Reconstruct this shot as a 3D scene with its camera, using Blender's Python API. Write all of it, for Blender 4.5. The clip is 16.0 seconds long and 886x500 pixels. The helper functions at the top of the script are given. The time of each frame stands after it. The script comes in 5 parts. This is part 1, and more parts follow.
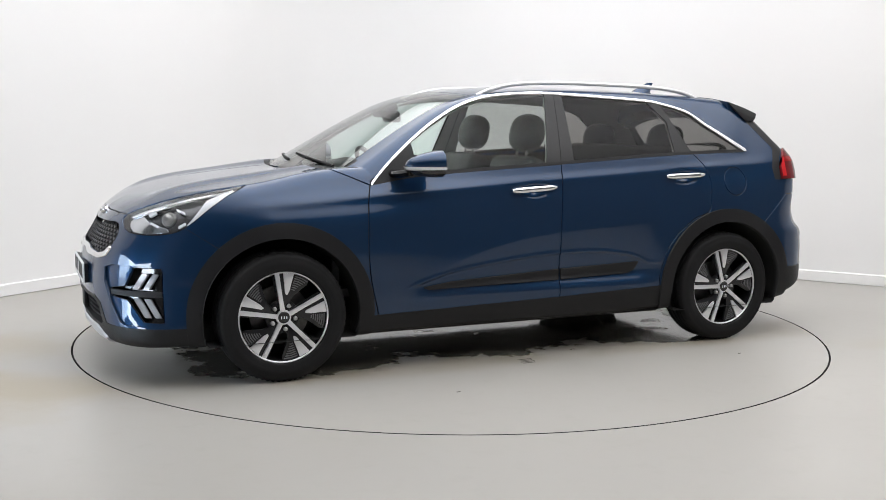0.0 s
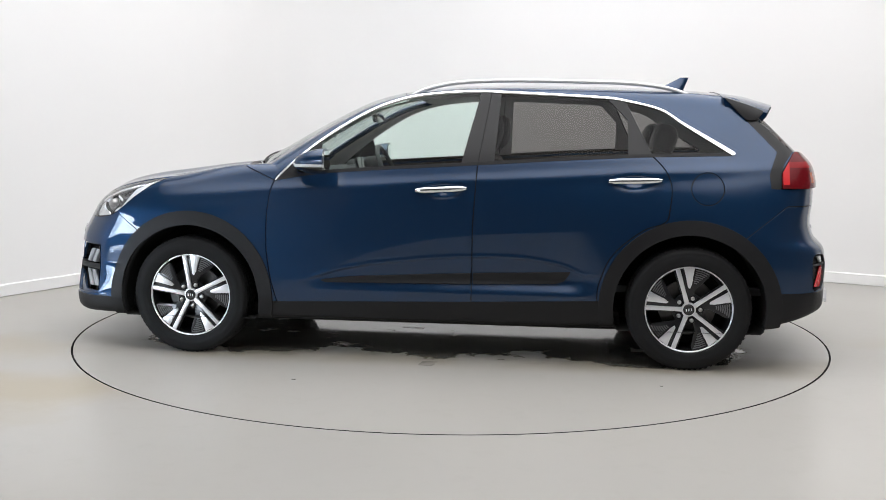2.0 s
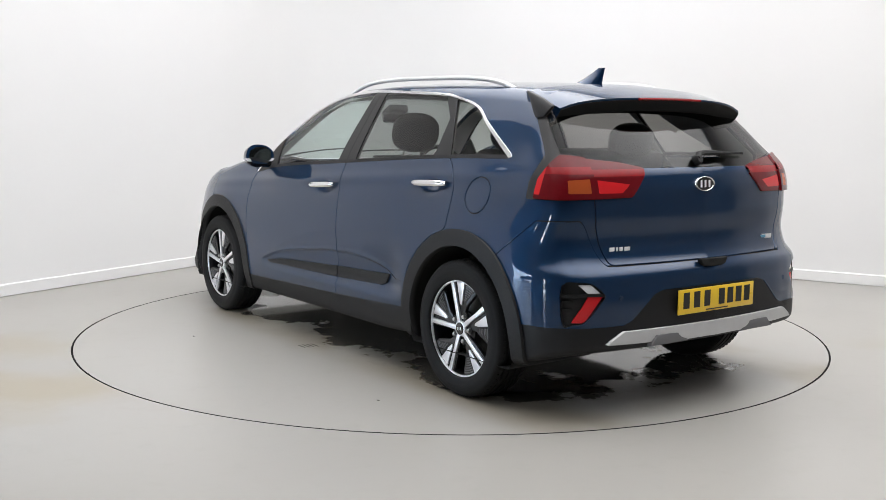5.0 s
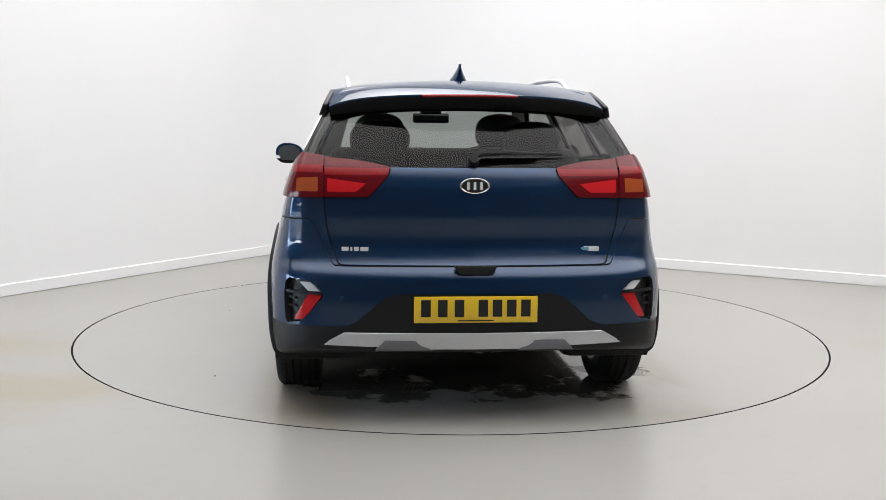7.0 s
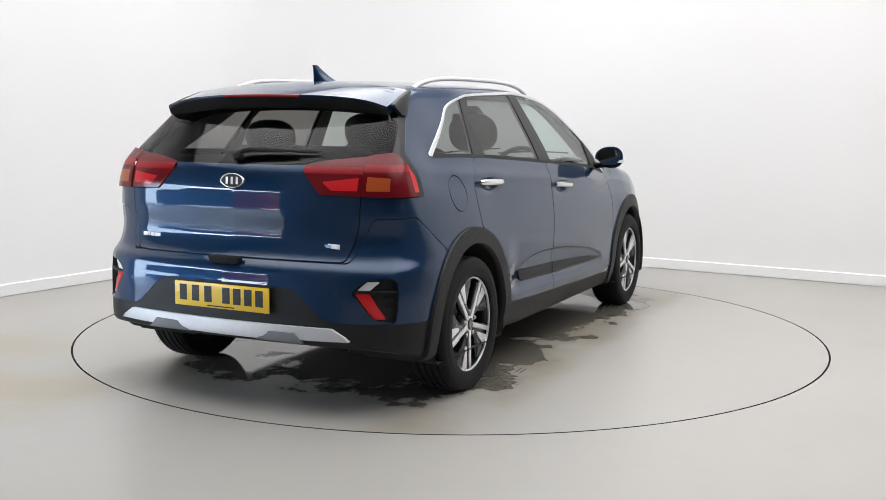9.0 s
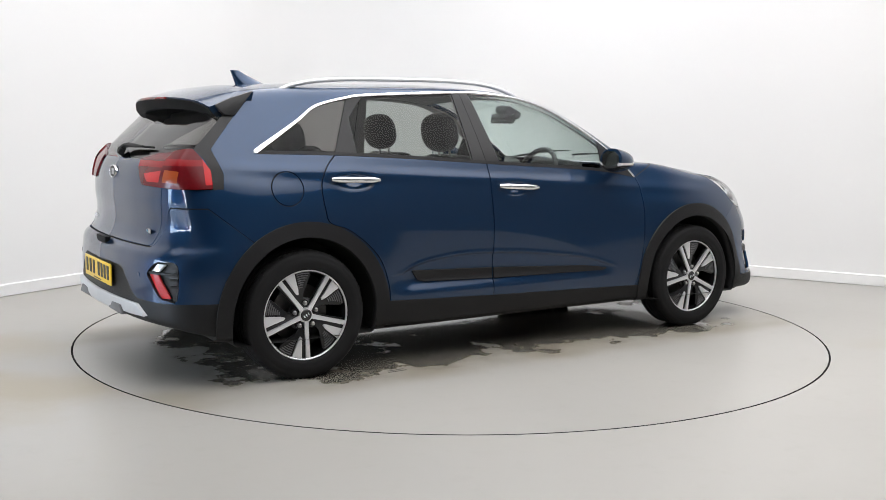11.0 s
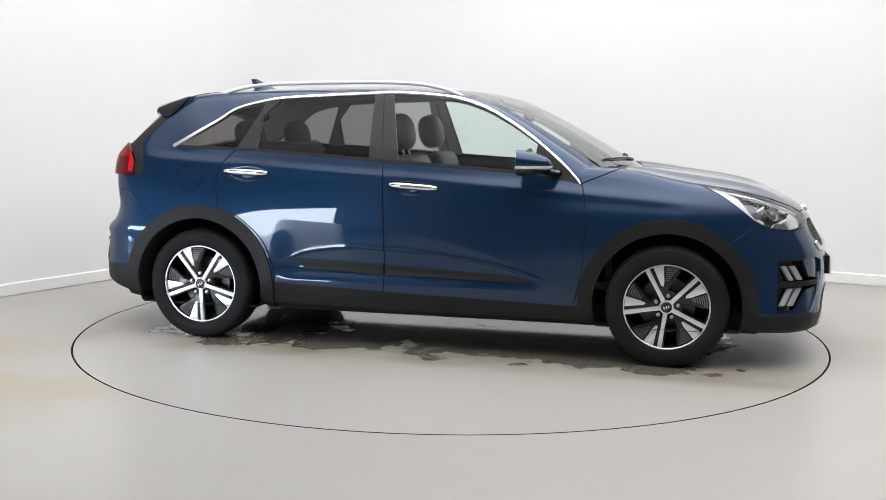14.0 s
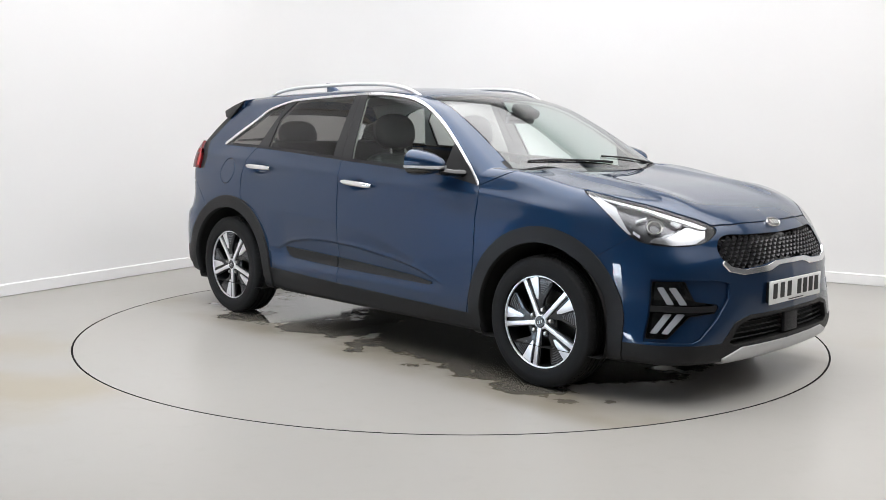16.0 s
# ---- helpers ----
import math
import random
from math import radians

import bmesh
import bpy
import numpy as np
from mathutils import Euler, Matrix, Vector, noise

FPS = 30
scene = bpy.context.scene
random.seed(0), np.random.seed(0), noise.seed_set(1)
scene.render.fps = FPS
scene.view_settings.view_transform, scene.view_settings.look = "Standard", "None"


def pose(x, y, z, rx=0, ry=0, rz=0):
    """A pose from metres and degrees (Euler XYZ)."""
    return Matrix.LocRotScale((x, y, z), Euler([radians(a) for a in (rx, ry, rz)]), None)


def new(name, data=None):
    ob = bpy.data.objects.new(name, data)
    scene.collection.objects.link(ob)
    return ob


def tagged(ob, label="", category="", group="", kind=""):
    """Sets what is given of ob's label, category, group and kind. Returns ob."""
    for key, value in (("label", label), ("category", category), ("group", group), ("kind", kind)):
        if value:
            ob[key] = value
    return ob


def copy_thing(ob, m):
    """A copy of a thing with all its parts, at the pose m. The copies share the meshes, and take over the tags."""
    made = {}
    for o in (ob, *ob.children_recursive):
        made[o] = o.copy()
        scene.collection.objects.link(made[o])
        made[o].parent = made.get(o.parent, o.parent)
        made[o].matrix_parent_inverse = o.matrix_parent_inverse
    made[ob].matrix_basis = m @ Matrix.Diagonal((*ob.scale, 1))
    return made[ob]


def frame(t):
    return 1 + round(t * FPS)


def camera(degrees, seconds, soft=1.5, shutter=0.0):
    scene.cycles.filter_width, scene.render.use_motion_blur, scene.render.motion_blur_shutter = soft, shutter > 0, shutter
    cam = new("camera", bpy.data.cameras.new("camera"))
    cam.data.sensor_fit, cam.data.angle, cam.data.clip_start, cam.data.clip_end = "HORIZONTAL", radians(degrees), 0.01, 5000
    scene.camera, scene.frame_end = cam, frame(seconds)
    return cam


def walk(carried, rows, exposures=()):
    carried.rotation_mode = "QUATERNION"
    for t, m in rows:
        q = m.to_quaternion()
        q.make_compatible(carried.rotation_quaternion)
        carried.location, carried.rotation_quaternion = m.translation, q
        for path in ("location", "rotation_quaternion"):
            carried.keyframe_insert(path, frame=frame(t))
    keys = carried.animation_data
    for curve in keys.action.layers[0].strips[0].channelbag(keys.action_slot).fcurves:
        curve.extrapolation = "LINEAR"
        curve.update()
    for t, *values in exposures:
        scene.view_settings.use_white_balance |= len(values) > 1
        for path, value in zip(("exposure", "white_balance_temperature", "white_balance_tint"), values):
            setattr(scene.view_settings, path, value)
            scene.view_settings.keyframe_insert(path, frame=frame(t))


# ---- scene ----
# ---------------------------------------------------------------- camera
cam = camera(47.6, 16.0, soft=0.6)
EYE = (0.0, -6.289, 1.2665)
STAND = pose(*EYE, 0, 0, 0.529) @ pose(0, 0, 0, 90 - 7.063) @ pose(0, 0, 0, 0, 0, 0.501)
walk(cam, [(0, STAND), (16, STAND)], exposures=[(0, 0.02), (4, 0.02), (9, 0.05), (12.5, 0.08), (16, 0.08)])

scene.cycles.min_transparent_bounces = 8    # clean tinted glass

# turntable: axis at the world's origin
TURN_START, TURN_RATE, DISC_R = 24.641, -15.584, 2.2615
DISC_X, DISC_Y = -0.009, -0.013        # middle of the round joint in the floor
AXIS_X, AXIS_Y = 0.004, -0.1065        # the axis, seen from the car's middle


def turn_at(t):
    return TURN_START + TURN_RATE * t + 180.0


# ---------------------------------------------------------------- light
world = bpy.data.worlds.new("hall_air")
scene.world = world
world.use_nodes = True
world.node_tree.nodes["Background"].inputs["Color"].default_value = (0.75, 0.85, 1.0, 1)
world.node_tree.nodes["Background"].inputs["Strength"].default_value = 3.0


# room axes: U along the back wall, V towards it
CORNER = Vector((-1.15, 4.53, 0))
U = Vector((math.cos(radians(-30.4)), math.sin(radians(-30.4)), 0))
V = Vector((-U.y, U.x, 0))
ROOM = Matrix(((U.x, V.x, 0, CORNER.x), (U.y, V.y, 0, CORNER.y), (0, 0, 1, 0), (0, 0, 0, 1)))
ROOM_U, ROOM_V, ROOM_H = 11.0, -13.0, 4.2


def in_room(u, v, z=0.0):
    return ROOM @ Vector((u, v, z))


# ---------------------------------------------------------------- materials
def mat(name, colour, rough=0.5, metal=0.0, coat=0.0, coat_rough=0.03, noise_scale=0.0, noise_amount=0.0, bump=0.0,
        bump_scale=200.0, rough_var=0.0, emit=None, emit_strength=0.0, ior=1.45, spec=0.5, detail=4.0, object_space=True):
    m = bpy.data.materials.new(name)
    m.use_nodes = True
    nt = m.node_tree
    b = nt.nodes["Principled BSDF"]
    b.inputs["Base Color"].default_value = (*colour, 1)
    b.inputs["Roughness"].default_value = rough
    b.inputs["Metallic"].default_value = metal
    b.inputs["Coat Weight"].default_value = coat
    b.inputs["Coat Roughness"].default_value = coat_rough
    b.inputs["IOR"].default_value = ior
    b.inputs["Specular IOR Level"].default_value = spec
    if emit:
        b.inputs["Emission Color"].default_value = (*emit, 1)
        b.inputs["Emission Strength"].default_value = emit_strength
    tc = nt.nodes.new("ShaderNodeTexCoord")
    if noise_scale:
        n = nt.nodes.new("ShaderNodeTexNoise")
        n.inputs["Scale"].default_value = noise_scale
        n.inputs["Detail"].default_value = detail
        nt.links.new(tc.outputs["Object"], n.inputs["Vector"])
        if noise_amount:
            r = nt.nodes.new("ShaderNodeMapRange")
            r.inputs["To Min"].default_value = 1 - noise_amount
            r.inputs["To Max"].default_value = 1 + noise_amount
            nt.links.new(n.outputs["Fac"], r.inputs["Value"])
            mul = nt.nodes.new("ShaderNodeVectorMath")
            mul.operation = "SCALE"
            mul.inputs[0].default_value = colour
            nt.links.new(r.outputs["Result"], mul.inputs["Scale"])
            nt.links.new(mul.outputs["Vector"], b.inputs["Base Color"])
        if rough_var:
            r2 = nt.nodes.new("ShaderNodeMapRange")
            r2.inputs["To Min"].default_value = max(0.0, rough - rough_var)
            r2.inputs["To Max"].default_value = rough + rough_var
            nt.links.new(n.outputs["Fac"], r2.inputs["Value"])
            nt.links.new(r2.outputs["Result"], b.inputs["Roughness"])
    if bump:
        n2 = nt.nodes.new("ShaderNodeTexNoise")
        n2.inputs["Scale"].default_value = bump_scale
        n2.inputs["Detail"].default_value = 3
        nt.links.new(tc.outputs["Object"], n2.inputs["Vector"])
        bn = nt.nodes.new("ShaderNodeBump")
        bn.inputs["Strength"].default_value = bump
        bn.inputs["Distance"].default_value = 0.002
        nt.links.new(n2.outputs["Fac"], bn.inputs["Height"])
        nt.links.new(bn.outputs["Normal"], b.inputs["Normal"])
    return m


def glass_mat(name, tint, rough=0.0, sheen=4.0, facing_gloss=0.018):
    """A thin pane: tinted, with a mirror sheen that follows Fresnel."""
    m = bpy.data.materials.new(name)
    m.use_nodes = True
    nt = m.node_tree
    nt.nodes.clear()
    out = nt.nodes.new("ShaderNodeOutputMaterial")
    mix = nt.nodes.new("ShaderNodeMixShader")
    tr = nt.nodes.new("ShaderNodeBsdfTransparent")
    gl = nt.nodes.new("ShaderNodeBsdfGlossy")
    face = nt.nodes.new("ShaderNodeLayerWeight")
    face.inputs["Blend"].default_value = 0.5
    power = nt.nodes.new("ShaderNodeMath")
    power.operation = "POWER"
    power.inputs[1].default_value = sheen
    fr = nt.nodes.new("ShaderNodeMath")
    fr.operation = "MULTIPLY_ADD"
    fr.inputs[1].default_value, fr.inputs[2].default_value = 0.92, facing_gloss
    nt.links.new(face.outputs["Facing"], power.inputs[0])
    nt.links.new(power.outputs[0], fr.inputs[0])
    tr.inputs["Color"].default_value = (*tint, 1)
    gl.inputs["Roughness"].default_value = rough
    nt.links.new(fr.outputs[0], mix.inputs["Fac"])
    nt.links.new(tr.outputs["BSDF"], mix.inputs[1])
    nt.links.new(gl.outputs["BSDF"], mix.inputs[2])
    nt.links.new(mix.outputs["Shader"], out.inputs["Surface"])
    return m


PAINT = mat("blue_metallic_paint", (0.0084, 0.0310, 0.079), rough=0.40, metal=0.6, coat=1.0, coat_rough=0.015, spec=0.0, noise_scale=900, noise_amount=0.06)
CLAD = mat("grained_black_plastic", (0.008, 0.008, 0.009), rough=0.5, spec=0.35, bump=0.25, bump_scale=900, noise_scale=6, noise_amount=0.15)
GLOSS_BLACK = mat("gloss_black_plastic", (0.008, 0.008, 0.009), rough=0.12, coat=0.6)
RUBBER = mat("tyre_rubber", (0.007, 0.007, 0.0075), rough=0.68, spec=0.3, noise_scale=9, noise_amount=0.3, bump=0.3, bump_scale=300)
SEAL = mat("black_rubber_seal", (0.006, 0.006, 0.006), rough=0.8)
CHROME = mat("satin_chrome", (0.80, 0.80, 0.81), rough=0.16, metal=1.0, noise_scale=40, rough_var=0.03)
SATIN = mat("satin_silver_plastic", (0.55, 0.55, 0.56), rough=0.38, metal=0.4, noise_scale=30, noise_amount=0.06)
ALLOY = mat("machined_alloy", (0.84, 0.84, 0.86), rough=0.36, metal=0.75, noise_scale=120, rough_var=0.05)
RIM_DARK = mat("dark_painted_rim", (0.012, 0.012, 0.014), rough=0.30, metal=0.3, coat=0.4)
RAIL = mat("bright_satin_rail", (0.72, 0.72, 0.73), rough=0.35, metal=0.3, noise_scale=40, noise_amount=0.03)
CLEAR = glass_mat("clear_green_glass", (0.83, 0.905, 0.875), facing_gloss=0.016)
SCREEN = glass_mat("clear_windscreen_glass", (0.74, 0.82, 0.80), sheen=3.4, facing_gloss=0.085)
PRIVACY = glass_mat("dark_privacy_glass", (0.42, 0.415, 0.405), facing_gloss=0.014)
LENS = glass_mat("clear_lamp_lens", (0.93, 0.94, 0.95), facing_gloss=0.045)
TRIM = mat("dark_cabin_trim", (0.03, 0.03, 0.032), rough=0.7, noise_scale=25, noise_amount=0.2)
SEAT = mat("dark_seat_leather", (0.028, 0.028, 0.030), rough=0.42, noise_scale=30, noise_amount=0.12)
HEADLINER = mat("pale_headliner_cloth", (0.55, 0.54, 0.52), rough=0.9, noise_scale=80, noise_amount=0.08)
RED = mat("red_lamp_plastic", (0.25, 0.006, 0.009), rough=0.18, spec=0.25, coat=0.2, noise_scale=30, noise_amount=0.12)
RED_DEEP = mat("deep_red_lamp_plastic", (0.12, 0.004, 0.007), rough=0.18, spec=0.25, coat=0.2, noise_scale=60, noise_amount=0.15)
RED_GLOW = mat("bright_red_reflector", (0.55, 0.014, 0.018), rough=0.18, spec=0.3, coat=0.3)
AMBER = mat("amber_lamp_plastic", (0.36, 0.07, 0.018), rough=0.2, spec=0.3, coat=0.3)
WHITE_LENS = mat("white_lamp_plastic", (0.75, 0.76, 0.78), rough=0.18, coat=0.8)
PLATE_Y = mat("yellow_plate", (0.83, 0.55, 0.03), rough=0.35, coat=0.3, noise_scale=20, noise_amount=0.04)
PLATE_W = mat("white_plate", (0.78, 0.79, 0.78), rough=0.35, coat=0.3, noise_scale=20, noise_amount=0.04)
INK = mat("black_ink", (0.012, 0.012, 0.012), rough=0.5)
MIDGREY = mat("mid_grey_plastic", (0.13, 0.13, 0.135), rough=0.5)
POST = mat("satin_black_post", (0.018, 0.018, 0.019), rough=0.42, spec=0.35, noise_scale=30, noise_amount=0.1)
LAMP_BACK = mat("dark_chrome_lamp_housing", (0.15, 0.15, 0.155), rough=0.24, metal=0.8)
LED_GLASS = mat("frosted_lamp_glass", (0.30, 0.31, 0.33), rough=0.25, coat=0.8)
BADGE = mat("bright_badge", (0.80, 0.80, 0.81), rough=0.3, metal=0.2)
UNDER = mat("dark_underbody", (0.010, 0.010, 0.010), rough=0.85, noise_scale=12, noise_amount=0.4)
BRAKE = mat("worn_brake_iron", (0.10, 0.097, 0.095), rough=0.45, metal=0.8, noise_scale=60, noise_amount=0.3)
STEEL = mat("brushed_steel_disc", (0.45, 0.44, 0.43), rough=0.3, metal=1.0)


def wall_mat():
    m = mat("white_wall_paint", (0.80, 0.795, 0.79), rough=0.75, noise_scale=1.1, noise_amount=0.02, bump=0.06, bump_scale=120)
    return m


WALL = wall_mat()
BOARD = mat("white_gloss_skirting", (0.82, 0.815, 0.81), rough=0.4, noise_scale=3, noise_amount=0.03)
CEIL = mat("grey_ceiling_paint", (0.45, 0.45, 0.45), rough=0.8, noise_scale=2, noise_amount=0.03)
HALL = mat("grey_hall_cladding", (0.13, 0.131, 0.134), rough=0.6, noise_scale=2, noise_amount=0.2)
SCUFF = mat("scuffed_paint", (0.10, 0.095, 0.085), rough=0.5, noise_scale=90, noise_amount=0.5)
GAP = mat("dark_joint", (0.012, 0.011, 0.010), rough=0.9)


def floor_mat(name, wet):
    """Grey floor paint with a soft sheen, tyre dirt and, on the turntable, wet patches."""
    m = bpy.data.materials.new(name)
    m.use_nodes = True
    nt = m.node_tree
    b = nt.nodes["Principled BSDF"]
    tc = nt.nodes.new("ShaderNodeTexCoord")

    def tex(scale, detail=4.0, rough=0.55):
        n = nt.nodes.new("ShaderNodeTexNoise")
        n.inputs["Scale"].default_value, n.inputs["Detail"].default_value, n.inputs["Roughness"].default_value = scale, detail, rough
        nt.links.new(tc.outputs["Object"], n.inputs["Vector"])
        return n.outputs["Fac"]

    def ramp(src, a, c, lo=0.0, hi=1.0):
        r = nt.nodes.new("ShaderNodeMapRange")
        r.interpolation_type = "SMOOTHSTEP"
        for k, v in zip(("From Min", "From Max", "To Min", "To Max"), (a, c, lo, hi)):
            r.inputs[k].default_value = v
        nt.links.new(src, r.inputs["Value"])
        return r.outputs["Result"]

    def mixc(fac, c0, c1):
        x = nt.nodes.new("ShaderNodeMix")
        x.data_type = "RGBA"
        nt.links.new(fac, x.inputs["Factor"])
        for k, v in (("A", c0), ("B", c1)):
            s = [i for i in x.inputs if i.name == k and i.type == "RGBA"][0]
            if isinstance(v, tuple):
                s.default_value = (*v, 1)
            else:
                nt.links.new(v, s)
        return [o for o in x.outputs if o.type == "RGBA"][0]

    def math_(op, a, c):
        x = nt.nodes.new("ShaderNodeMath")
        x.operation = op
        for i, v in enumerate((a, c)):
            if isinstance(v, float):
                x.inputs[i].default_value = v
            else:
                nt.links.new(v, x.inputs[i])
        return x.outputs[0]

    base = mixc(ramp(tex(0.45, 1.0), 0.2, 0.8), (0.355, 0.342, 0.316), (0.386, 0.372, 0.344))
    base = mixc(ramp(tex(7.0, 5.0, 0.65), 0.50, 0.80, 0.0, 0.30), base, (0.31, 0.295, 0.262))
    rough = ramp(tex(0.6, 1.0), 0.2, 0.8, 0.30, 0.36)
    if wet:
        sep = nt.nodes.new("ShaderNodeSeparateXYZ")
        nt.links.new(tc.outputs["Object"], sep.inputs["Vector"])
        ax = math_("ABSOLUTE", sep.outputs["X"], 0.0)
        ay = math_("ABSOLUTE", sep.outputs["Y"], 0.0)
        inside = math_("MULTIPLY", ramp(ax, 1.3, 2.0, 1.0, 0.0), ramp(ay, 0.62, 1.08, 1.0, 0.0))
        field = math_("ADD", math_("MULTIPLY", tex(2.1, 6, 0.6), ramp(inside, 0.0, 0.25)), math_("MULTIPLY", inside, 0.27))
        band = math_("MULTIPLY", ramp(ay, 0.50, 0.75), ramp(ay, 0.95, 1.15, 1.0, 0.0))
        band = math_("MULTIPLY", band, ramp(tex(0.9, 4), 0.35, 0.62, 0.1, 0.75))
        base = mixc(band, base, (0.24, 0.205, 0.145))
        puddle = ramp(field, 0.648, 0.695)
        # damp floor, its tint also painting in the shade under the car
        damp_shade = ramp(field, 0.56, 0.70, 0.0, 0.75)
        base = mixc(damp_shade, base, (0.17, 0.150, 0.115))
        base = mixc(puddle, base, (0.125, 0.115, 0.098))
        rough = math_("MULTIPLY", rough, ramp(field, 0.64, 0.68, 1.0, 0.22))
    else:
        # dried brown water marks beside the turntable
        for cx_, cy_, rx_, ry_, amount in ((-2.15, -1.60, 0.75, 0.34, 0.85), (-2.9, -0.75, 0.9, 0.45, 0.65), (-2.7, -2.0, 0.9, 0.40, 0.75), (2.9, -0.4, 0.6, 0.25, 0.3)):
            mp = nt.nodes.new("ShaderNodeMapping")
            mp.inputs["Location"].default_value = (-cx_ / rx_, -cy_ / ry_, 0)
            mp.inputs["Scale"].default_value = (1 / rx_, 1 / ry_, 1)
            nt.links.new(tc.outputs["Object"], mp.inputs["Vector"])
            ln = nt.nodes.new("ShaderNodeVectorMath")
            ln.operation = "LENGTH"
            nt.links.new(mp.outputs["Vector"], ln.inputs[0])
            shape = math_("ADD", ln.outputs["Value"], math_("MULTIPLY", tex(2.5, 5), 1.2))
            base = mixc(ramp(shape, 0.95, 1.85, amount, 0.0), base, (0.33, 0.285, 0.205))
    nt.links.new(base, b.inputs["Base Color"])
    nt.links.new(rough, b.inputs["Roughness"])
    return m


FLOOR = floor_mat("grey_floor_paint", False)
DISC = floor_mat("grey_turntable_paint", True)


# ---------------------------------------------------------------- mesh helpers
def mesh_ob(name, verts, faces, material, parent=None, label="", smooth=False, normals=None):
    me = bpy.data.meshes.new(name)
    me.from_pydata([tuple(v) for v in verts], [], [tuple(f) for f in faces])
    me.materials.append(material)
    if smooth:
        me.polygons.foreach_set("use_smooth", [True] * len(me.polygons))
    me.update()
    if normals is not None:
        me.normals_split_custom_set_from_vertices([tuple(n) for n in normals])
    ob = new(name, me)
    if parent is not None:
        ob.parent = parent
    return tagged(ob, label)


def part(name, bm, material, parent=None, label="", smooth=True, angle=40):
    """Links a bmesh as one mesh object under a thing or a part."""
    bmesh.ops.recalc_face_normals(bm, faces=bm.faces)
    me = bpy.data.meshes.new(name)
    if smooth:
        for f in bm.faces:
            f.smooth = True
        lim = radians(angle)
        for e in bm.edges:
            e.smooth = len(e.link_faces) == 2 and e.calc_face_angle(0) < lim
    bm.to_mesh(me)
    bm.free()
    me.materials.append(material)
    ob = new(name, me)
    if parent is not None:
        ob.parent = parent
    return tagged(ob, label)


def box_bm(sx, sy, sz, m=None, bevel=0.0, seg=2):
    bm = bmesh.new()
    bmesh.ops.create_cube(bm, size=1, matrix=Matrix.Diagonal((sx, sy, sz, 1)))
    if bevel:
        bmesh.ops.bevel(bm, geom=list(bm.edges), offset=bevel, segments=seg, affect="EDGES", profile=0.5)
    if m is not None:
        bmesh.ops.transform(bm, matrix=m, verts=bm.verts)
    return bm


def lathe_bm(profile, seg=64, closed=False):
    """profile: (radius, y) pairs, turned about the y axis."""
    bm = bmesh.new()
    rings = []
    for k in range(seg):
        a = 2 * math.pi * k / seg
        rings.append([bm.verts.new((r * math.cos(a), y, r * math.sin(a))) for r, y in profile])
    n = len(profile)
    for k in range(seg):
        p, q = rings[k], rings[(k + 1) % seg]
        for j in range(n if closed else n - 1):
            bm.faces.new((p[j], p[(j + 1) % n], q[(j + 1) % n], q[j]))
    return bm


def prism_bm(pts, depth, axis="y", start=0.0, bevel=0.0):
    """A flat outline given as 2D points, pushed along an axis. y: points are (x, z); x: points are (y, z); z: points are (x, y)."""
    bm = bmesh.new()

    def at(p, d):
        return {"y": (p[0], d, p[1]), "x": (d, p[0], p[1]), "z": (p[0], p[1], d)}[axis]

    lo = [bm.verts.new(at(p, start)) for p in pts]
    hi = [bm.verts.new(at(p, start + depth)) for p in pts]
    bm.faces.new(lo)
    bm.faces.new(hi[::-1])
    for i in range(len(pts)):
        j = (i + 1) % len(pts)
        bm.faces.new((lo[i], hi[i], hi[j], lo[j]))
    bmesh.ops.recalc_face_normals(bm, faces=bm.faces)
    if bevel:
        bmesh.ops.bevel(bm, geom=list(bm.edges), offset=bevel, segments=2, affect="EDGES", profile=0.5)
    return bm


def tube_bm(path, radius, seg=8, flat=1.0, caps=True):
    """A round bar along points; radius may be a number or one per point; flat squeezes it vertically."""
    bm = bmesh.new()
    pts = [Vector(p) for p in path]
    rs = [radius] * len(pts) if isinstance(radius, (int, float)) else radius
    rings = []
    for i, p in enumerate(pts):
        d = (pts[min(i + 1, len(pts) - 1)] - pts[max(i - 1, 0)]).normalized()
        side = d.cross(Vector((0, 0, 1)))
        if side.length < 1e-3:
            side = d.cross(Vector((0, 1, 0)))
        side.normalize()
        up = side.cross(d)
        rings.append([bm.verts.new(p + rs[i] * (math.cos(2 * math.pi * k / seg) * side + flat * math.sin(2 * math.pi * k / seg) * up)) for k in range(seg)])
    for a, b in zip(rings, rings[1:]):
        for k in range(seg):
            bm.faces.new((a[k], a[(k + 1) % seg], b[(k + 1) % seg], b[k]))
    if caps:
        bm.faces.new(rings[0][::-1])
        bm.faces.new(rings[-1])
    return bm


def merge_bm(*bms):
    out = bmesh.new()
    for b in bms:
        me = bpy.data.meshes.new("tmp")
        b.to_mesh(me)
        b.free()
        out.from_mesh(me)
        bpy.data.meshes.remove(me)
    return out


